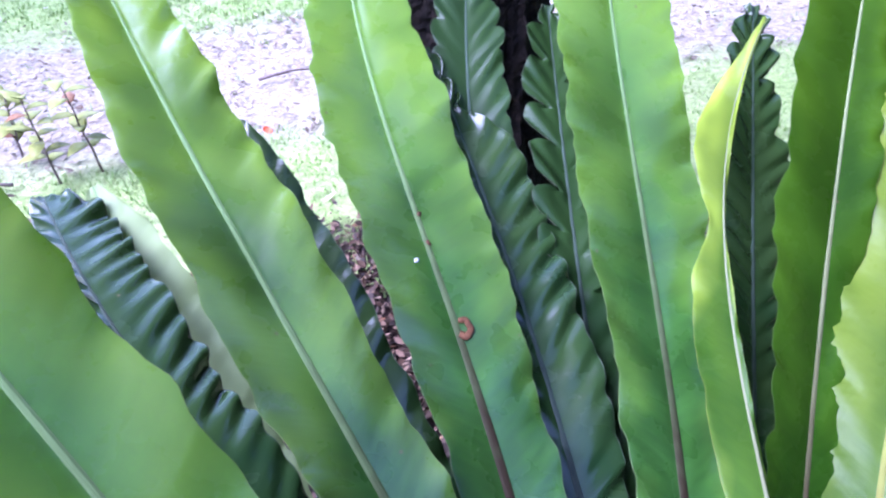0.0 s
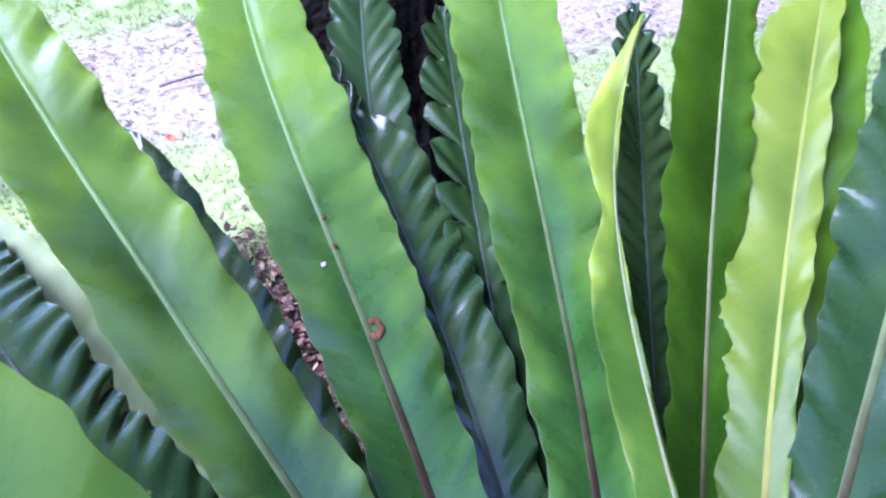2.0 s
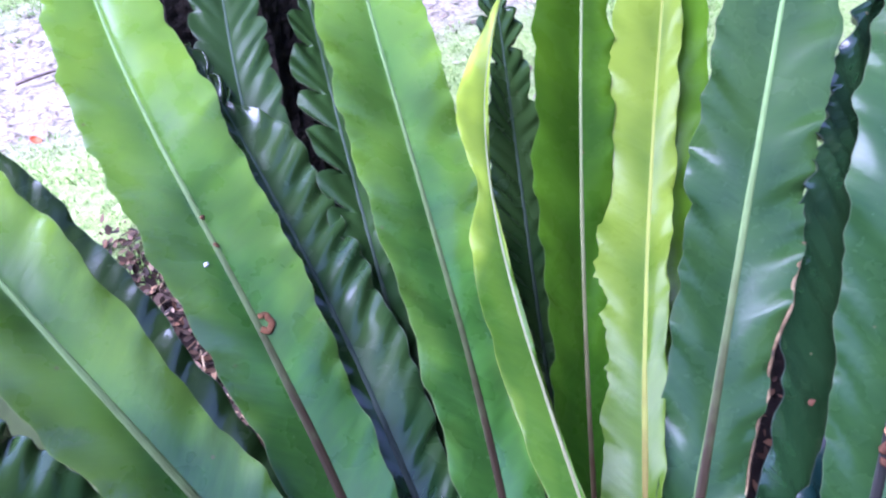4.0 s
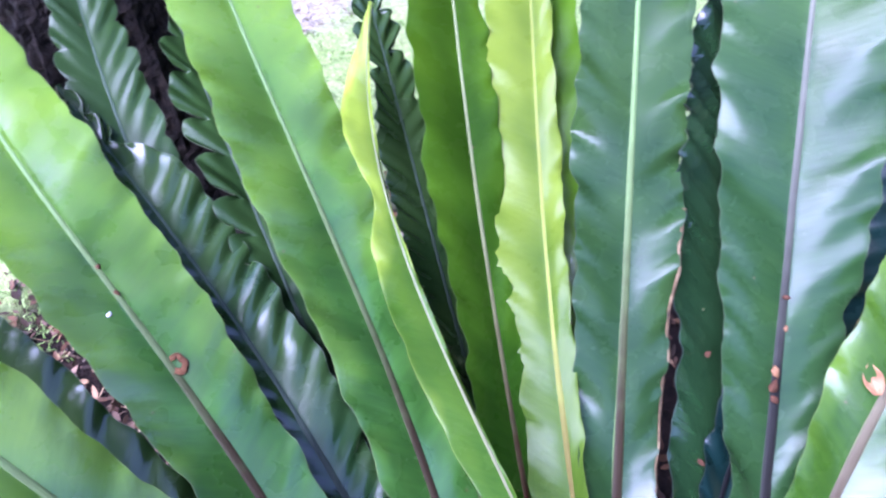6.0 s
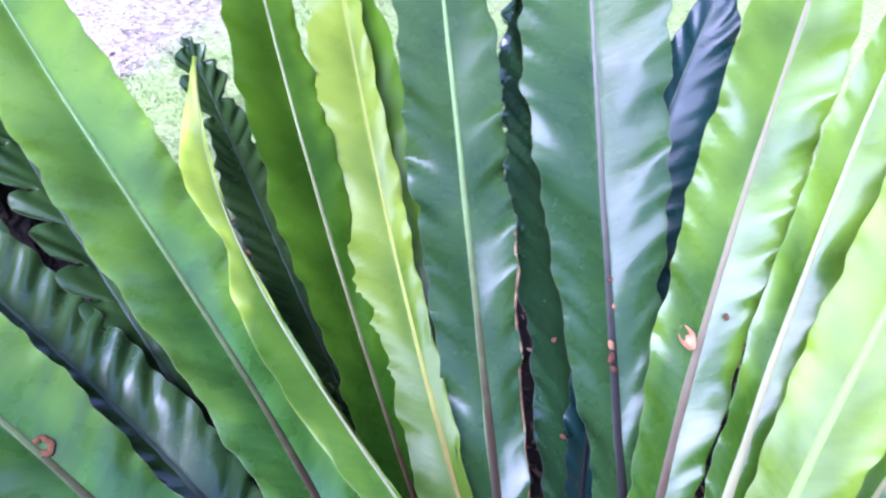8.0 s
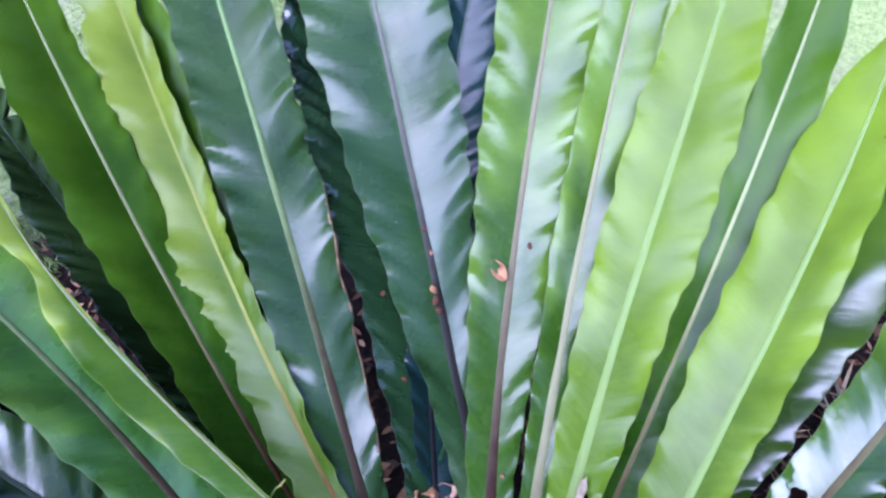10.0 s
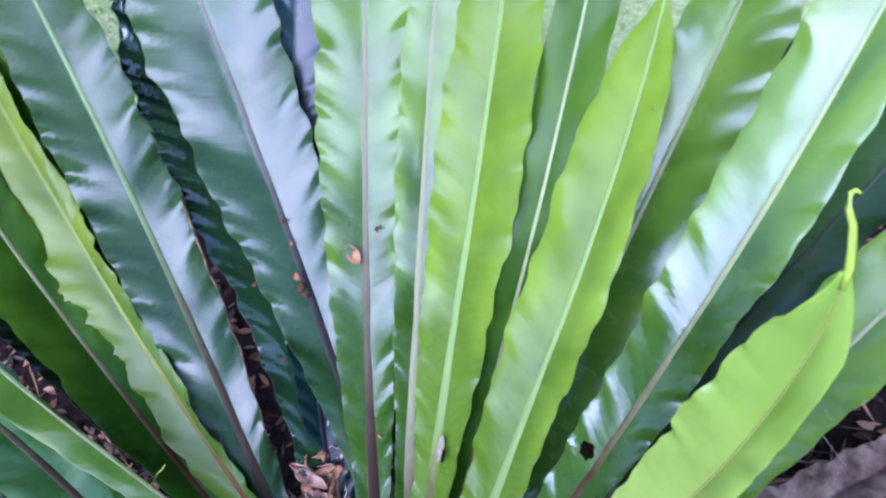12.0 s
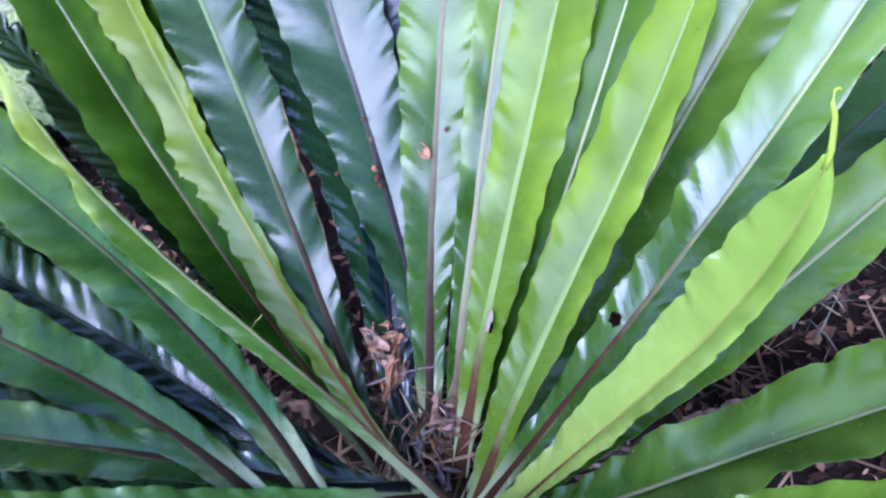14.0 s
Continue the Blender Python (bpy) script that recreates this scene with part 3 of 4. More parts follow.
broad = frond(fern, LEAF_OLD, RIB_GREEN, [(0.221, -0.027, 0.245), (0.395, 0.239, 0.436), (0.529, 0.462, 0.682), (0.641, 0.661, 0.933)], 0.062, 0.056, -12, -1, 12, rib=1.3, wave=0.008, cup=7)
FRAY = earthy("dried_margin", [(0.38, (0.006, 0.004, 0.003)), (0.52, (0.07, 0.045, 0.022)), (0.7, (0.17, 0.13, 0.07))], 26.0, 0.8, 0.5, 0.003)
rim_points = [tuple(broad.data.vertices[i * 19 + 18].co) for i in range(38, 86, 3)]
tagged(tube("dried_margin", rim_points, 0.0011, 0.0021, FRAY, broad), "tan dried-out margin")
frond(fern, LEAF_SHADED, RIB_SLATE, [(0.231, -0.075, 0.220), (0.456, 0.143, 0.338), (0.634, 0.321, 0.543), (0.712, 0.544, 0.776)], 0.100, 0.053, -20, -24, 131, pleat=0.0090, pitch=0.034, pleat_from=0.5, rib=1.3, shape=TOP_HEAVY)
frond(fern, LEAF_OLD, RIB_GREY, [(0.385, -0.011, 0.279), (0.583, 0.237, 0.516), (0.719, 0.437, 0.754), (0.838, 0.599, 0.981)], 0.089, 0.086, -21, 25, 13, rib=1.3, wave=0.006)
frond(fern, LEAF_SHADED_NAVY, RIB_DARK, [(0.245, -0.074, 0.229), (0.442, 0.161, 0.334), (0.642, 0.303, 0.543), (0.849, 0.347, 0.815)], 0.041, 0.068, -27, -24, 132, pleat=0.0030, pitch=0.036)
frond(fern, LEAF_MID, RIB_PINK, [(0.293, -0.067, 0.219), (0.541, 0.126, 0.426), (0.785, 0.213, 0.697), (0.989, 0.310, 0.984)], 0.062, 0.057, -14, -4, 14, wave=0.0055, rib=1.4)
frond(fern, LEAF_MID, RIB_WHITE, [(0.292, -0.097, 0.208), (0.529, 0.023, 0.391), (0.739, 0.114, 0.629), (0.937, 0.171, 0.891)], 0.035, 0.042, -11, -10, 15, rib=1.5)
frond(fern, LEAF_YOUNG, RIB_LEAF, [(0.295, -0.124, 0.226), (0.537, -0.011, 0.406), (0.731, 0.009, 0.650), (0.904, 0.064, 0.890)], 0.052, 0.056, 9, 2, 16, wave=0.003, rib=1.5)
frond(fern, LEAF_DEEP, RIB_BROWN, [(0.273, -0.135, 0.167), (0.484, -0.077, 0.310), (0.662, -0.089, 0.553), (0.968, -0.014, 0.916)], 0.036, 0.040, -2, -4, 17)
frond(fern, LEAF_YOUNG, RIB_LEAF, [(0.230, -0.200, 0.261), (0.439, -0.134, 0.431), (0.663, -0.165, 0.603), (0.878, -0.113, 0.806)], 0.055, 0.039, 9, 16, 18, wave=0.0025, rib=1.4)
frond(fern, LEAF_BRIGHT, RIB_TAN, [(0.270, -0.160, 0.220), (0.562, -0.153, 0.435), (0.831, -0.163, 0.654), (1.078, -0.167, 0.870)], 0.052, 0.068, 5, -0, 19, rib=1.1)
frond(fern, LEAF_BRIGHT, RIB_BROWN, [(0.248, -0.192, 0.282), (0.514, -0.237, 0.514), (0.748, -0.302, 0.755), (0.963, -0.294, 1.007)], 0.049, 0.039, 16, 7, 20, wave=0.0045)
young = frond(fern, LEAF_GOLD, RIB_YELLOW, [(0.185, -0.211, 0.264), (0.401, -0.258, 0.467), (0.559, -0.375, 0.660), (0.599, -0.342, 0.874)], 0.046, 0.026, 9, 9, 21, wave=0.004, cup=38, label="young yellow-green frond with a thread-like curled tip")
TIP_GREEN = earthy("young_tip", [(0.3, (0.13, 0.21, 0.02)), (0.7, (0.20, 0.29, 0.03))], 60.0, 0.4, 0.1, 0.001, 0.4)
curl = [Vector(v) for v in ((0.596, -0.344, 0.860), (0.600, -0.342, 0.876), (0.603, -0.338, 0.889), (0.607, -0.333, 0.901), (0.608, -0.327, 0.911), (0.612, -0.325, 0.918), (0.614, -0.326, 0.919), (0.615, -0.329, 0.917))]
tube("tip_thread", curl, 0.0030, 0.0011, TIP_GREEN, young)
frond(fern, LEAF_BRIGHT, RIB_TAN, [(0.208, -0.186, 0.251), (0.415, -0.282, 0.449), (0.635, -0.372, 0.659), (0.872, -0.450, 0.868)], 0.046, 0.039, 7, 14, 22, rib=1.1)
frond(fern, LEAF_OLD, RIB_DARK, [(0.270, -0.160, 0.220), (0.568, -0.237, 0.482), (0.823, -0.354, 0.706), (1.065, -0.418, 0.910)], 0.037, 0.039, 21, 13, 221)
frond(fern, LEAF_BRIGHT, RIB_TAN, [(0.179, -0.183, 0.274), (0.320, -0.319, 0.484), (0.487, -0.437, 0.707), (0.633, -0.592, 0.943)], 0.052, 0.051, 17, 34, 23, cup=30, wave=0.0065, rib=1.1)
frond(fern, LEAF_MID, RIB_BROWN, [(0.178, -0.182, 0.275), (0.302, -0.345, 0.441), (0.448, -0.504, 0.617), (0.574, -0.710, 0.801)], 0.050, 0.050, 6, 6, 24)
# unseen rear fronds, added and raised steeply to keep light off the crown
for i, (turn, reach, rise) in enumerate(((-74, 0.66, 0.66), (-83, 0.56, 0.74), (-92, 0.74, 0.70), (-101, 0.58, 0.76), (-110, 0.70, 0.68), (-119, 0.60, 0.76), (-128, 0.74, 0.68), (-137, 0.60, 0.74),
                                         (-147, 0.72, 0.68), (-157, 0.60, 0.70), (-169, 0.70, 0.64), (178, 0.72, 0.60), (165, 0.68, 0.54), (152, 0.74, 0.44),
                                         (-95, 0.42, 0.80), (-106, 0.40, 0.84), (-117, 0.44, 0.82), (-128, 0.40, 0.84), (-140, 0.44, 0.80), (-152, 0.42, 0.78))):
    e = Vector((math.sin(radians(turn)), math.cos(radians(turn)), 0))
    base = Vector((0.22, -0.17, 0.24)) + e * 0.03
    arch = [tuple(base + e * (reach * a) + Vector((0, 0, rise * b))) for a, b in ((0, 0), (0.33, 0.55), (0.67, 0.95), (1.0, 1.0))]
    frond(fern, (LEAF_MID, LEAF_OLD, LEAF_LIGHT)[i % 3], RIB_BROWN, arch, 0.060, 0.060, 0, 6, 401 + i)
for ctrl, w, seed in (
        ([(0.43, -0.24, 0.11), (0.58, -0.35, 0.09), (0.74, -0.48, 0.07), (0.95, -0.595, 0.06)], 0.052, 301),
        ([(0.33, -0.14, 0.14), (0.60, -0.22, 0.16), (0.85, -0.36, 0.06), (1.10, -0.42, 0.02)], 0.034, 302),
        ([(0.20, 0.00, 0.18), (0.17, 0.14, 0.24), (0.13, 0.26, 0.14), (0.08, 0.40, 0.03)], 0.035, 303)):
    ob = frond(fern, WITHERED, WITHERED, ctrl, w, w, 10, -15, seed, cup=52, rough_up=0.004, wave=0.009, scallop=0.09, rib=0.6, shape=CUT, label="withered pinkish-brown crumpled frond")
    ob.name = "dead_frond"

# ---- the crinkled fern behind ----
crinkled = thing("crinkled_fern", "dark green fern with crinkled, notched fronds", "fern")
rootstock(crinkled, (0.17, 0.05, 0.0), 0.10, 0.20)
frond(crinkled, LEAF_DARK, RIB_DARK, [(0.232, -0.105, 0.329), (0.003, 0.136, 0.488), (-0.244, 0.331, 0.593), (-0.401, 0.562, 0.599)], 0.018, 0.051, -25, -20, 52, pleat_from=0.25, pleat=0.0036, pitch=0.030, shape=CUT)
frond(crinkled, LEAF_DARK, RIB_DARK, [(0.246, -0.145, 0.297), (0.090, 0.095, 0.414), (-0.074, 0.332, 0.543), (-0.212, 0.582, 0.691)], 0.052, 0.051, -0, 0, 53, pleat=0.0014, pitch=0.05)
frond(crinkled, LEAF_DARK, RIB_MUTED, [(0.144, -0.126, 0.324), (0.164, 0.176, 0.446), (0.086, 0.460, 0.551), (-0.017, 0.729, 0.688)], 0.030, 0.049, -5, -3, 55, pleat_from=0.30, pleat=0.0046, pitch=0.032, lobes=0.7, lobe_from=0.875, lobe_pitch=0.034, shape=TAILED)
frond(crinkled, LEAF_MATTE, RIB_MUTED, [(0.202, -0.103, 0.298), (0.084, 0.233, 0.398), (0.017, 0.555, 0.549), (0.029, 0.842, 0.767)], 0.043, 0.044, -2, -2, 56, pleat_from=0.2, pleat=0.0020, lobes=0.16, lobe_from=0.45, lobe_pitch=0.036)
frond(crinkled, LEAF_MATTE, RIB_MUTED, [(0.197, -0.108, 0.284), (0.143, 0.217, 0.406), (0.134, 0.508, 0.552), (0.120, 0.769, 0.722)], 0.041, 0.047, -10, -9, 57, pleat_from=0.2, pleat=0.0032, pitch=0.034, lobes=0.62, lobe_from=0.60, lobe_pitch=0.050)
frond(crinkled, LEAF_DARK, RIB_MUTED, [(0.240, -0.088, 0.239), (0.258, 0.223, 0.342), (0.308, 0.478, 0.525), (0.326, 0.711, 0.742)], 0.038, 0.034, -19, -20, 58, pleat=0.0042, pitch=0.024, lobes=0.6, lobe_from=0.84, lobe_pitch=0.050, shape=NECKED)


# ---- small things that lie on the fronds and in the crown ----
def facing(at, normal, spin=0.0, lift=0.001):
    q = Vector(normal).normalized().to_track_quat("Z", "Y").to_matrix().to_4x4()
    return Matrix.Translation(Vector(at) + Vector(normal).normalized() * lift) @ q @ pose(0, 0, 0, 0, 0, spin)


def dry_leaf(name, label, at, normal, spin, length, width, mat, curl=0.35, seed=0, lift=0.002, crumple=0.0):
    """A small curled dead leaf with a raised rib."""
    n, m = 14, 9
    r = np.random.RandomState(seed)
    verts = []
    for i in range(n):
        q = i / (n - 1)
        wide = width * 0.5 * math.sin(math.pi * min(1, q * 0.92 + 0.06)) ** 0.8
        for j in range(m):
            u = -1 + 2 * j / (m - 1)
            z = curl * width * (u * u * 0.7) + curl * length * 0.5 * (q - 0.5) ** 2 + 0.06 * width * math.sin(9 * q + 5 * u + seed) + crumple * width * noise.noise((u * 1.3 + seed, q * 4.0, seed * 0.7))
            verts.append((u * wide, (q - 0.5) * length, z))
    me = mesh_object(name, verts, grid_faces(n, m), mat)
    sol = me.modifiers.new("thickness", "SOLIDIFY")
    sol.thickness = 0.0006
    me.matrix_basis = facing(at, normal, spin, lift)
    return tagged(me, label, "leaf", "fallen leaves in the crown")


def crumb(label, at, normal, size, mat, seed, flat=0.45, name="debris"):
    """A crumb of dirt or seed husk."""
    bm = bmesh.new()
    bmesh.ops.create_icosphere(bm, subdivisions=2, radius=size)
    for v in bm.verts:
        v.co *= 1 + 0.5 * noise.noise(v.co * (1.2 / size) + Vector((seed, 0, 0)))
        v.co.z *= flat
        v.co.x *= 1.35
    me = bpy.data.meshes.new(name)
    bm.to_mesh(me)
    bm.free()
    me.materials.append(mat)
    me.shade_smooth()
    ob = new(name, me)
    ob.matrix_basis = facing(at, normal, seed * 47.0, size * flat * 0.5)
    return tagged(ob, label, "debris", "crumbs on the fronds")


TAN = earthy("tan_leaf", [(0.3, (0.10, 0.0427, 0.0180)), (0.6, (0.22, 0.1140, 0.0540)), (0.8, (0.32, 0.1995, 0.1080))], 60.0, 0.6, 0.4, 0.002)
PINK = earthy("dry_pinkish_leaf", [(0.3, (0.110, 0.055, 0.034)), (0.55, (0.250, 0.155, 0.105)), (0.75, (0.380, 0.275, 0.205))], 40.0, 0.7, 0.5, 0.003)
PALE_DRY = earthy("pale_dry_leaf", [(0.3, (0.16, 0.0950, 0.0576)), (0.6, (0.30, 0.1995, 0.1296)), (0.8, (0.40, 0.3040, 0.2088))], 40.0, 0.7, 0.5, 0.003)
CRUMB = earthy("crumb_brown", [(0.3, (0.025, 0.0095, 0.0050)), (0.6, (0.070, 0.0285, 0.0144)), (0.8, (0.140, 0.0712, 0.0360))], 120.0, 0.85, 0.6, 0.002)
CHALK = earthy("chalky_speck", [(0.3, (0.275, 0.280, 0.250)), (0.8, (0.400, 0.400, 0.380))], 80.0, 0.7, 0.2, 0.001)
TWIG = earthy("twig_bark", [(0.3, (0.080, 0.055, 0.045)), (0.6, (0.180, 0.140, 0.125)), (0.8, (0.260, 0.220, 0.205))], 60.0, 0.8, 0.5, 0.002)
HOLE = earthy("decayed_spot", [(0.3, (0.0008, 0.0006, 0.0005)), (0.7, (0.006, 0.003, 0.002))], 90.0, 0.9, 0.5, 0.002, 0.0)
SCAR = earthy("scar_tissue", [(0.3, (0.11, 0.075, 0.05)), (0.5, (0.19, 0.16, 0.11)), (0.7, (0.25, 0.25, 0.15))], 90.0, 0.8, 0.5, 0.002)
THREAD = earthy("pale_stem", [(0.3, (0.150, 0.200, 0.030)), (0.7, (0.225, 0.260, 0.060))], 90.0, 0.5, 0.1, 0.001)

dry_leaf("fallen_leaf", "small tan curled leaf lying on a green frond", (0.602, 0.146, 0.522), (-0.55, -0.3, 0.78), 35, 0.029, 0.017, TAN, 0.3, 3, 0.004)
for i, (at, no, size, what) in enumerate((
        ((0.534, 0.191, 0.496), (-0.05, -0.67, 0.74), 0.007, "clump of brown crumbs on a frond"),
        ((0.540, 0.199, 0.506), (-0.05, -0.67, 0.74), 0.006, "clump of brown crumbs on a frond"),
        ((0.529, 0.182, 0.489), (-0.05, -0.67, 0.74), 0.005, "clump of brown crumbs on a frond"),
        ((0.579, 0.243, 0.553), (-0.53, -0.4, 0.75), 0.0035, "brown husk caught on a midrib"),
        ((0.567, 0.223, 0.533), (-0.15, -0.66, 0.73), 0.003, "brown husk caught on a midrib"),
        ((0.631, 0.161, 0.554), (-0.51, -0.42, 0.75), 0.003, "tiny brown husk on a green frond"),
        ((0.634, 0.125, 0.551), (-0.68, 0.08, 0.73), 0.004, "pale brown husk on a green frond"),
        ((0.601, 0.172, 0.535), (-0.78, -0.3, 0.56), 0.0035, "pale brown husk on a green frond"),
        ((0.503, 0.250, 0.497), (-0.34, -0.35, 0.87), 0.004, "tiny brown husk on a dark frond"),
        ((0.455, 0.180, 0.430), (-0.14, -0.49, 0.86), 0.004, "tiny brown husk on a dark frond"),
        ((0.454, 0.030, 0.361), (-0.71, -0.25, 0.65), 0.003, "tiny brown husk on a green frond"),
        ((-0.019, 0.502, 0.623), (0.4, -0.25, 0.87), 0.003, "tan crumb on a pale midrib"),
        ((-0.010, 0.476, 0.610), (0.4, -0.23, 0.88), 0.003, "tan crumb on a pale midrib"))):
    crumb(what, at, no, size * 0.75, TAN if size < 0.007 and i % 3 == 1 else CRUMB, i + 1)
for i, (at, no, size) in enumerate((((-0.020, 0.456, 0.606), (0.28, -0.2, 0.94), 0.003), ((0.347, 0.351, 0.518), (0.22, -0.53, 0.82), 0.003),
                                    ((0.352, 0.348, 0.518), (0.22, -0.53, 0.82), 0.002))):
    crumb("chalky white speck on a frond", at, no, size * 0.7, CHALK, i + 31, 0.3, "white_speck")


def ring_mark(at, normal, spin, radius):
    """A brown chewed ring, open on one side."""
    pts = []
    for i in range(19):
        q = 0.55 + 4.6 * i / 18
        k = 1 + 0.10 * math.sin(5.0 * q)
        pts.append((math.cos(q) * radius * 0.7 * k, math.sin(q) * radius * k, 0.0004 * math.sin(q * 7)))
    ob = tube("chewed_ring", pts, 0.0032, 0.0026, RUST)
    ob.matrix_basis = facing(at, normal, spin, 0.0006) @ Matrix.Diagonal((1, 1, 0.35, 1))
    return tagged(ob, "brown chewed ring mark on a green frond", "leaf damage")


RUST = earthy("rust_brown", [(0.3, (0.035, 0.0133, 0.0058)), (0.6, (0.090, 0.0380, 0.0158)), (0.8, (0.15, 0.0760, 0.0324))], 160.0, 0.85, 0.6, 0.001)
ring_mark((0.021, 0.402, 0.577), (0.1, -0.36, 0.93), 180, 0.0078)


def spot(name, label, at, normal, spin, wide, long_, mat, seed, lift=0.0015):
    """A small decayed spot: a thin disc with a ragged, raised rim."""
    n, verts = 26, [(0, 0, 0.0002)]
    for ring, (k, z) in enumerate(((0.6, 0.0003), (0.85, 0.0009), (1.0, -0.0006))):
        for j in range(n):
            q = 2 * math.pi * j / n
            e = 1 + 0.38 * noise.noise((math.cos(q) * 1.9 + seed, math.sin(q) * 1.9, ring * 0.2))
            verts.append((math.cos(q) * wide * k * e, math.sin(q) * long_ * k * e, z))
    faces = [(0, 1 + j, 1 + (j + 1) % n) for j in range(n)]
    for ring in range(2):
        for j in range(n):
            a, b = 1 + ring * n + j, 1 + ring * n + (j + 1) % n
            faces.append((a, a + n, b + n, b))
    ob = mesh_object(name, verts, faces, mat)
    ob.matrix_basis = facing(at, normal, spin, lift)
    return tagged(ob, label, "leaf damage")


spot("decayed_spot", "black decayed hole in a green frond", (0.531, -0.230, 0.542), (-0.65, 0.13, 0.75), 20, 0.0072, 0.0092, HOLE, 1, 0.002)
spot("scar", "pale grey-brown scar round a slit on a midrib", (0.481, -0.060, 0.392), (-0.79, 0.21, 0.57), 15, 0.0055, 0.021, SCAR, 2, 0.0035)
spot("slit", "black slit beside a midrib", (0.477, -0.068, 0.391), (-0.79, 0.21, 0.57), 15, 0.0027, 0.011, HOLE, 3, 0.0055)
tagged(tube("tendril", bent((0.270, 0.177, 0.482), (0.219, 0.178, 0.477), -0.002, 9, 4), 0.0012, 0.0008, THREAD), "thin yellow-green tendril lying over a frond", "tendril")

rs = random.Random(5)
HEAPS = ((0.362, 0.080, 0.31, 0.020), (0.392, 0.092, 0.31, 0.016), (0.335, 0.045, 0.29, 0.018), (0.342, -0.070, 0.25, 0.014), (0.372, 0.075, 0.30, 0.014), (0.145, 0.150, 0.24, 0.030))
for i in range(78):
    cx, cy, cz, spread = HEAPS[i % 6]
    at = (cx + rs.gauss(0, spread * 0.7), cy + rs.gauss(0, spread * 0.7), cz + rs.uniform(-0.06, 0.03))
    dry_leaf("dry_leaf", "brown crumpled dry leaf caught in the fern's crown", at, (rs.uniform(-0.9, 0.3), rs.uniform(-1.0, 0.1), 0.5),
             rs.uniform(0, 360), rs.uniform(0.035, 0.075), rs.uniform(0.012, 0.030), rs.choice((PINK, PINK, PALE_DRY, TAN, DEAD)), rs.uniform(0.1, 0.6), i + 10, 0.002, 0.7)
GREYED = earthy("greyed_debris", [(0.3, (0.020, 0.015, 0.016)), (0.5, (0.075, 0.060, 0.062)), (0.75, (0.20, 0.175, 0.185))], 45.0, 0.6, 0.7, 0.004, 0.4)
for i in range(46):
    at = (rs.gauss(0.262, 0.035), rs.gauss(-0.075, 0.035), rs.uniform(0.20, 0.26))
    dry_leaf("debris_flake", "greyish shred of rotting leaf in the fern's crown", at, (rs.uniform(-0.8, 0.5), rs.uniform(-0.9, 0.4), 0.6),
             rs.uniform(0, 360), rs.uniform(0.025, 0.065), rs.uniform(0.005, 0.016), rs.choice((GREYED, GREYED, GREYED, DEAD, CRUMB)), rs.uniform(0.1, 0.6), i + 110, 0.002, 0.8)
for i, (a, b) in enumerate((((0.30, 0.06, 0.31), (0.40, -0.01, 0.30)), ((0.30, -0.05, 0.27), (0.40, -0.10, 0.27)), ((0.23, -0.11, 0.29), (0.28, -0.03, 0.25)),
                            ((0.26, -0.02, 0.25), (0.33, -0.09, 0.24)), ((0.33, -0.13, 0.25), (0.36, -0.04, 0.27)), ((0.22, -0.04, 0.24), (0.31, -0.02, 0.26)))):
    tagged(tube("twig", bent(a, b, 0.006, 10, i), 0.0026, 0.0014, TWIG), "thin pale dry twig lying across the fern's crown", "twig", "twigs in the crown")


# ---- litter, grass and weeds on the ground ----
def path_offset(x, y):
    return abs(y - 2.47 - 0.36 * x)


def ground_z(x, y):
    return 0.012 * noise.noise((x * 2.2, y * 2.2, 0)) + 0.05 * math.exp(-(math.hypot(x - 0.25, y + 0.1) / 0.5) ** 2)


def litter(name, label, places, sizes, mat, seed, slim=(0.25, 0.5), height=(0.004, 0.016), lean=0.5):
    r = random.Random(seed)
    verts, faces = [], []
    for x, y in places:
        a, long_, c = r.uniform(0, 6.28), r.uniform(*sizes), r.uniform(-0.4, 0.9)
        wide = long_ * r.uniform(*slim)
        tilt = Matrix.Translation((x, y, ground_z(x, y) + r.uniform(*height))) @ Euler((r.uniform(-lean, lean), r.uniform(-lean, lean), a)).to_matrix().to_4x4()
        k = len(verts)
        for v, w in ((-0.5, 0.05), (-0.2, 0.42), (0.15, 0.5), (0.5, 0.06)):
            for u in (-1, 0, 1):
                verts.append(tilt @ Vector((u * w * wide, v * long_, c * (abs(u) * w * wide * 0.6 + v * v * long_ * 0.3))))
        for i in range(3):
            for j in range(2):
                q = k + i * 3 + j
                faces.append((q, q + 1, q + 4, q + 3))
    return tagged(mesh_object(name, verts, faces, mat), label, "leaf litter", kind="stuff")


rs = random.Random(8)
spots = []
while len(spots) < 9000:
    x, y = rs.uniform(-0.9, 1.9), rs.uniform(-1.2, 1.4)
    if (math.hypot(x - 0.22, y - 0.22) < 1.2 or math.hypot(x - 1.05, y + 0.45) < 0.8) and math.hypot(x - 0.25, y + 0.1) > 0.1:
        spots.append((x, y))
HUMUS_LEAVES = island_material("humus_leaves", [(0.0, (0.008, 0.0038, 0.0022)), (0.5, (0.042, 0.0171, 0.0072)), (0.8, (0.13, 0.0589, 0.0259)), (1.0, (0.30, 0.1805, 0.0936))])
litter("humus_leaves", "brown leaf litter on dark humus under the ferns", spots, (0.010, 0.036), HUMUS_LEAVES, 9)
GAP = ((-0.245, 1.29), (-0.11, 1.00), (-0.02, 0.77), (0.08, 0.55), (0.12, 0.36))
spots = []
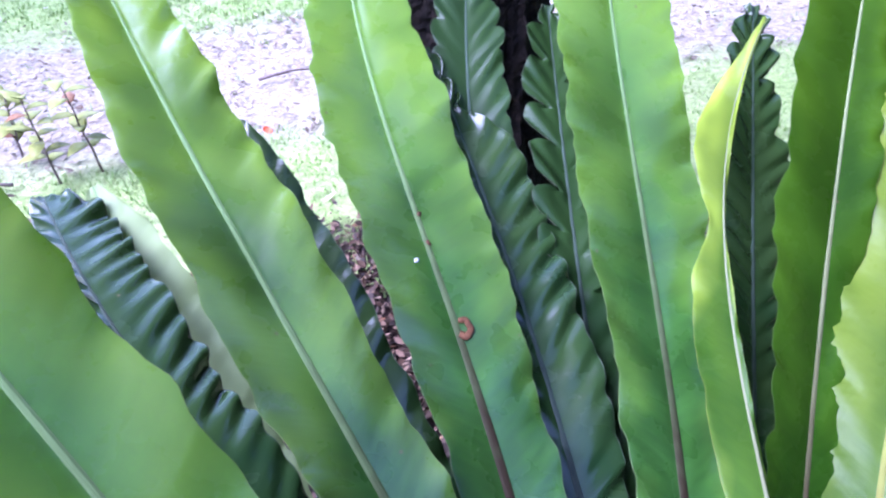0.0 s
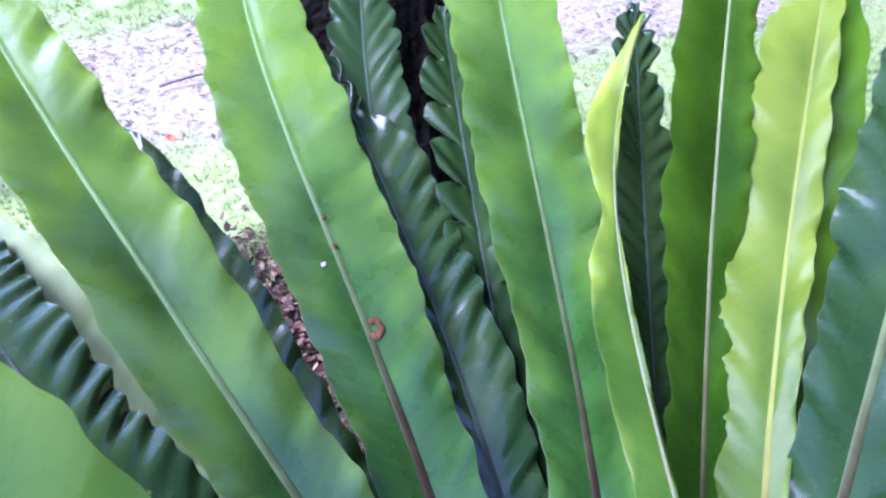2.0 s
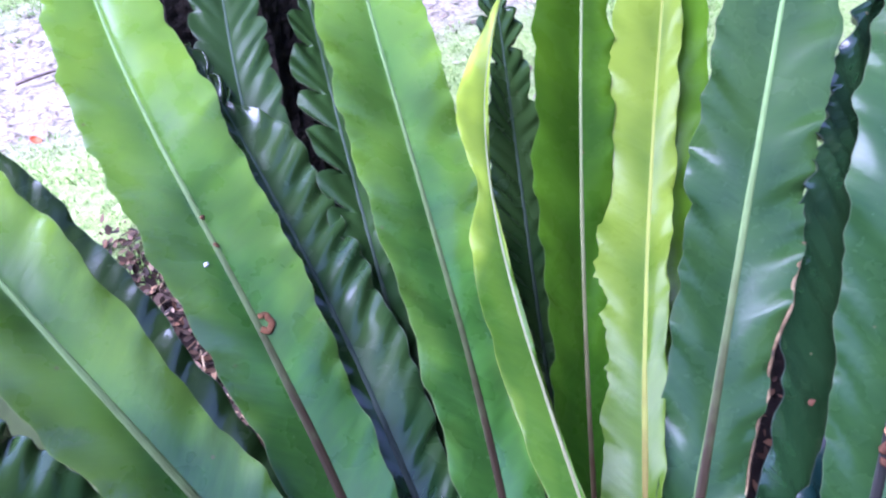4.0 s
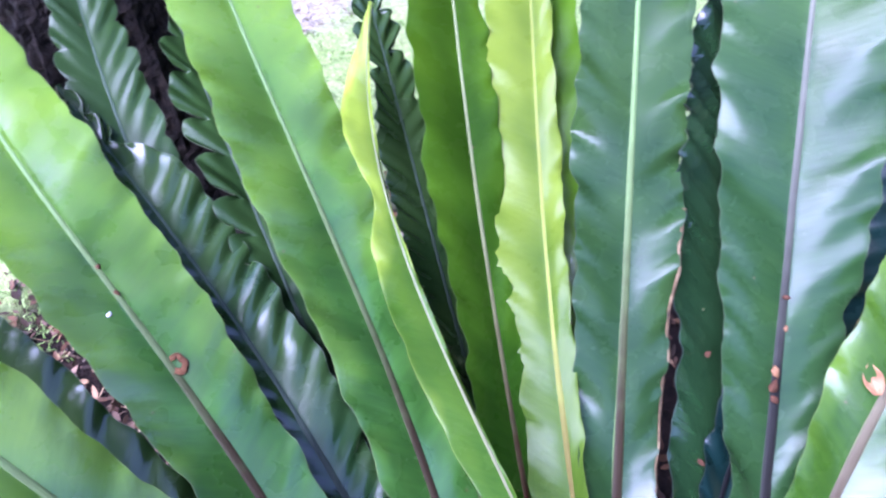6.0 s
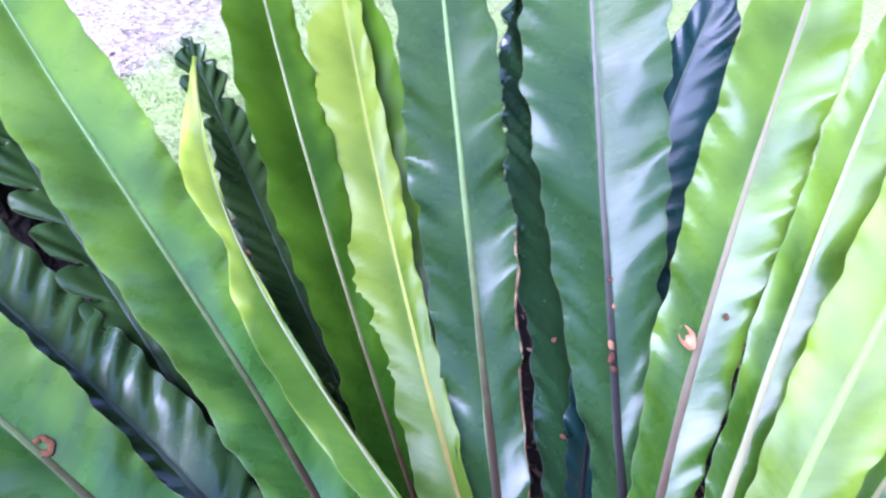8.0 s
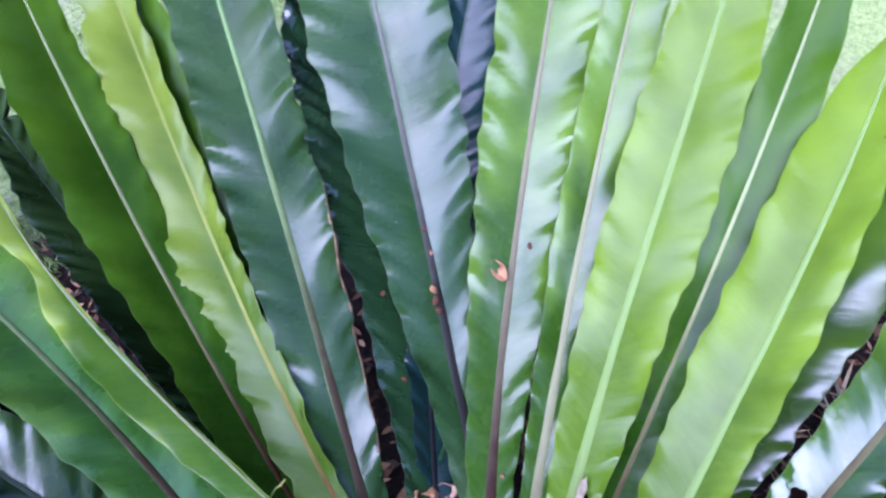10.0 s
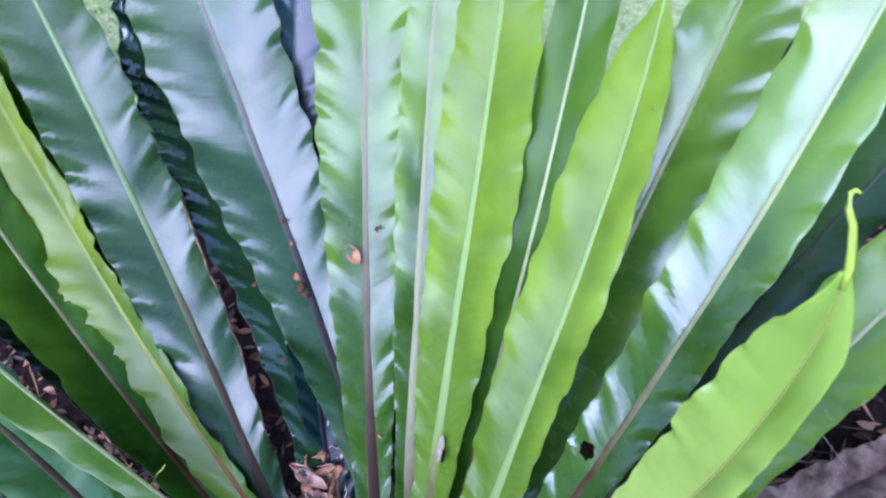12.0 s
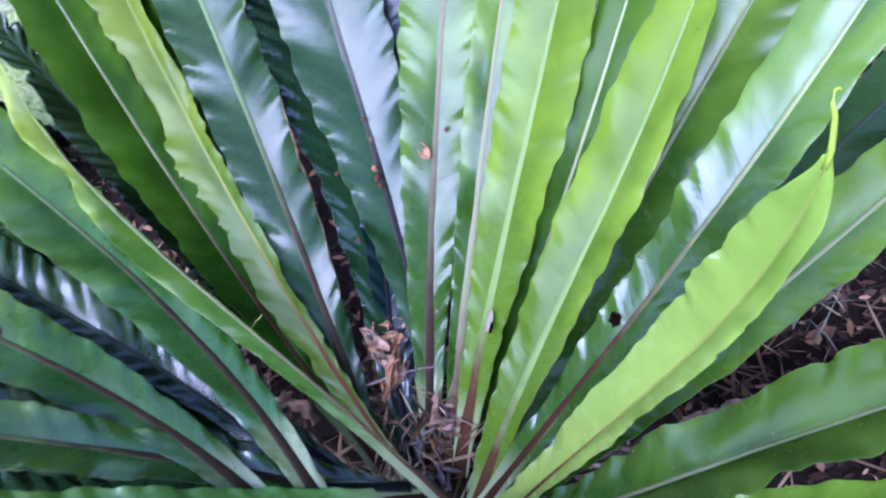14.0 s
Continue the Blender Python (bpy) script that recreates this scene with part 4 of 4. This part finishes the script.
for _ in range(2200):
    q = rs.uniform(0, 3.999)
    (x0, y0), (x1, y1) = GAP[int(q)], GAP[int(q) + 1]
    spots.append((x0 + (x1 - x0) * (q % 1) + rs.gauss(0.02, 0.07), y0 + (y1 - y0) * (q % 1) + rs.gauss(0, 0.05)))
BROKEN = island_material("broken_leaves", [(0.0, (0.010, 0.0057, 0.0029)), (0.5, (0.040, 0.0209, 0.0115)), (0.85, (0.11, 0.0617, 0.0360)), (1.0, (0.27, 0.185, 0.120))])
litter("broken_leaves", "pinkish-brown broken leaves and bark heaped between the fronds", spots, (0.008, 0.028), BROKEN, 29, (0.3, 0.7), (0.004, 0.05), 0.8)
STRAW = island_material("dry_straw", [(0.0, (0.02, 0.0104, 0.0050)), (0.5, (0.10, 0.0551, 0.0259)), (0.85, (0.23, 0.1472, 0.0756)), (1.0, (0.38, 0.2850, 0.1584))])
litter("ground_straw", "thin dry brown stalks strewn over the humus", [(rs.uniform(0.6, 1.6), rs.uniform(-0.95, -0.05)) for _ in range(700)] + [(rs.gauss(-0.1, 0.12), rs.uniform(0.6, 1.25)) for _ in range(70)]
       + [(rs.gauss(0.1, 0.1), rs.uniform(0.25, 0.9)) for _ in range(70)], (0.03, 0.12), STRAW, 19, (0.025, 0.07), (0.01, 0.03), 0.25)
litter("crown_straw", "thin dry brown stalks and fibres packed into the fern's crown", [(0.30 + rs.gauss(0, 0.06), 0.0 + rs.gauss(0, 0.08)) for _ in range(240)], (0.03, 0.10), STRAW, 20, (0.03, 0.09), (0.15, 0.24), 0.5)
spots = []
while len(spots) < 9000:
    x, y = rs.uniform(-3.0, 3.2), rs.uniform(0.9, 4.6)
    if path_offset(x, y) < 0.55 + 0.35 * noise.noise((x * 1.6, y * 1.6, 4)) or rs.random() < 0.07:
        spots.append((x, y))
litter("path_leaves", "pale dry leaves strewn over the bare path", spots, (0.010, 0.034), LITTER, 10)


def grass(name, label, count, box, length, mat, seed, keep):
    r = random.Random(seed)
    verts, faces = [], []
    while count > 0:
        x, y = r.uniform(box[0], box[1]), r.uniform(box[2], box[3])
        if not keep(x, y, r):
            continue
        for _ in range(r.randint(4, 8)):
            count -= 1
            px, py = x + r.gauss(0, 0.016), y + r.gauss(0, 0.016)
            a, l, w, lean = r.uniform(0, 6.28), r.uniform(*length), r.uniform(0.0016, 0.0034), r.uniform(0.2, 1.1)
            d, e = Vector((math.cos(a), math.sin(a), 0)), Vector((-math.sin(a), math.cos(a), 0))
            base = Vector((px, py, ground_z(px, py) - 0.004))
            k = len(verts)
            for q in (0, 0.35, 0.7, 1):
                c = base + d * (lean * l * q * q) + Vector((0, 0, l * (q - 0.35 * lean * q * q)))
                ww = w * (1 - q * 0.9)
                verts += [c - e * ww, c + e * ww]
            for i in range(3):
                faces.append((k + 2 * i, k + 2 * i + 1, k + 2 * i + 3, k + 2 * i + 2))
    return tagged(mesh_object(name, verts, faces, mat), label, "grass", kind="stuff")


def on_lawn(x, y, r):
    if math.hypot(x - 0.25, y) < 1.15 + 0.2 * noise.noise((x * 3, y * 3, 1)) or math.hypot(x - 0.04, y - 1.35) < 0.28:
        return False
    if r.random() < max(0.0, math.hypot(x - 0.2, (y - 1.9) * 1.3) - 1.6) / 1.4:
        return False
    near = path_offset(x, y) < 0.5 + 0.35 * noise.noise((x * 1.6, y * 1.6, 4))
    return r.random() < (0.05 if near else 1.0)


grass("grass", "short pale green grass and creeping weeds", 38000, (-2.6, 3.0, 0.9, 4.4), (0.012, 0.032), GRASS, 12, on_lawn)
DRY_GRASS = island_material("dry_grass", [(0.0, (0.080, 0.100, 0.065)), (0.6, (0.150, 0.165, 0.125)), (1.0, (0.225, 0.210, 0.160))], 0.6, 0.15)
grass("dry_grass", "long grey-green grass blades lying over the litter", 70, (0.9, 1.5, -0.75, -0.2), (0.16, 0.30), DRY_GRASS, 13, lambda x, y, r: True)


def sapling(x, y, height, seed):
    """A young weed shrub: a thin stem with a few pairs of leaves."""
    r = random.Random(seed)
    ob = thing("sapling", "thin young shrub with yellow-green and reddish leaves on the lawn", "shrub", (x, y, ground_z(x, y)), "weed shrubs")
    top = Vector((r.uniform(-0.04, 0.04), r.uniform(-0.02, 0.04), height))
    stem = bent((0, 0, -0.01), top, 0.0, 8, seed)
    tube("stem", stem, 0.0035, 0.0015, TWIG, ob)
    for i in range(13):
        q = 0.28 + 0.72 * i / 12
        at = Vector((0, 0, 0)).lerp(top, q)
        a = i * 2.4 + r.uniform(-0.4, 0.4)
        long_ = r.uniform(0.045, 0.075)
        verts = []
        for v in range(6):
            w = math.sin(math.pi * min(1, v / 5 * 0.93 + 0.04)) * long_ * 0.3
            for u in (-1, 0, 1):
                verts.append((u * w, v / 5 * long_, 0.25 * abs(u) * w - 0.3 * long_ * (v / 5) ** 2))
        leaf = mesh_object("leaf", verts, grid_faces(6, 3), WEED if r.random() < 0.9 else TAN, ob)
        leaf.matrix_basis = Matrix.Translation(at) @ Euler((r.uniform(0.1, 0.7), 0, a)).to_matrix().to_4x4()
        sol = leaf.modifiers.new("thickness", "SOLIDIFY")
        sol.thickness = 0.0005
    return ob


WEED = earthy("weed_leaf", [(0.3, (0.100, 0.130, 0.025)), (0.6, (0.210, 0.225, 0.060)), (0.8, (0.275, 0.250, 0.090))], 30.0, 0.5, 0.1, 0.001)
for i, (x, y, h) in enumerate(((-1.02, 1.50, 0.24), (-0.93, 1.56, 0.27), (-1.18, 1.62, 0.20))):
    sapling(x, y, h, i + 3)
dry_leaf("red_leaf", "small orange-red fallen leaf on the grass", (-0.503, 1.703, 0.045), (0.1, -0.3, 0.9), 40, 0.03, 0.022, earthy("orange_leaf", [(0.3, (0.35, 0.06, 0.02)), (0.7, (0.5, 0.12, 0.05))], 50.0, 0.6, 0.2, 0.002), 0.4, 77)
tagged(tube("stick", bent((-0.62, 2.10, 0.02), (-0.42, 2.20, 0.02), 0.01, 9, 2), 0.006, 0.003, TWIG), "thin grey stick lying on the littered path", "stick")
tagged(tube("stick", bent((-1.45, 1.42, 0.02), (-1.12, 1.46, 0.02), 0.01, 9, 6), 0.007, 0.005, TWIG), "thin grey stick lying in the grass", "stick")
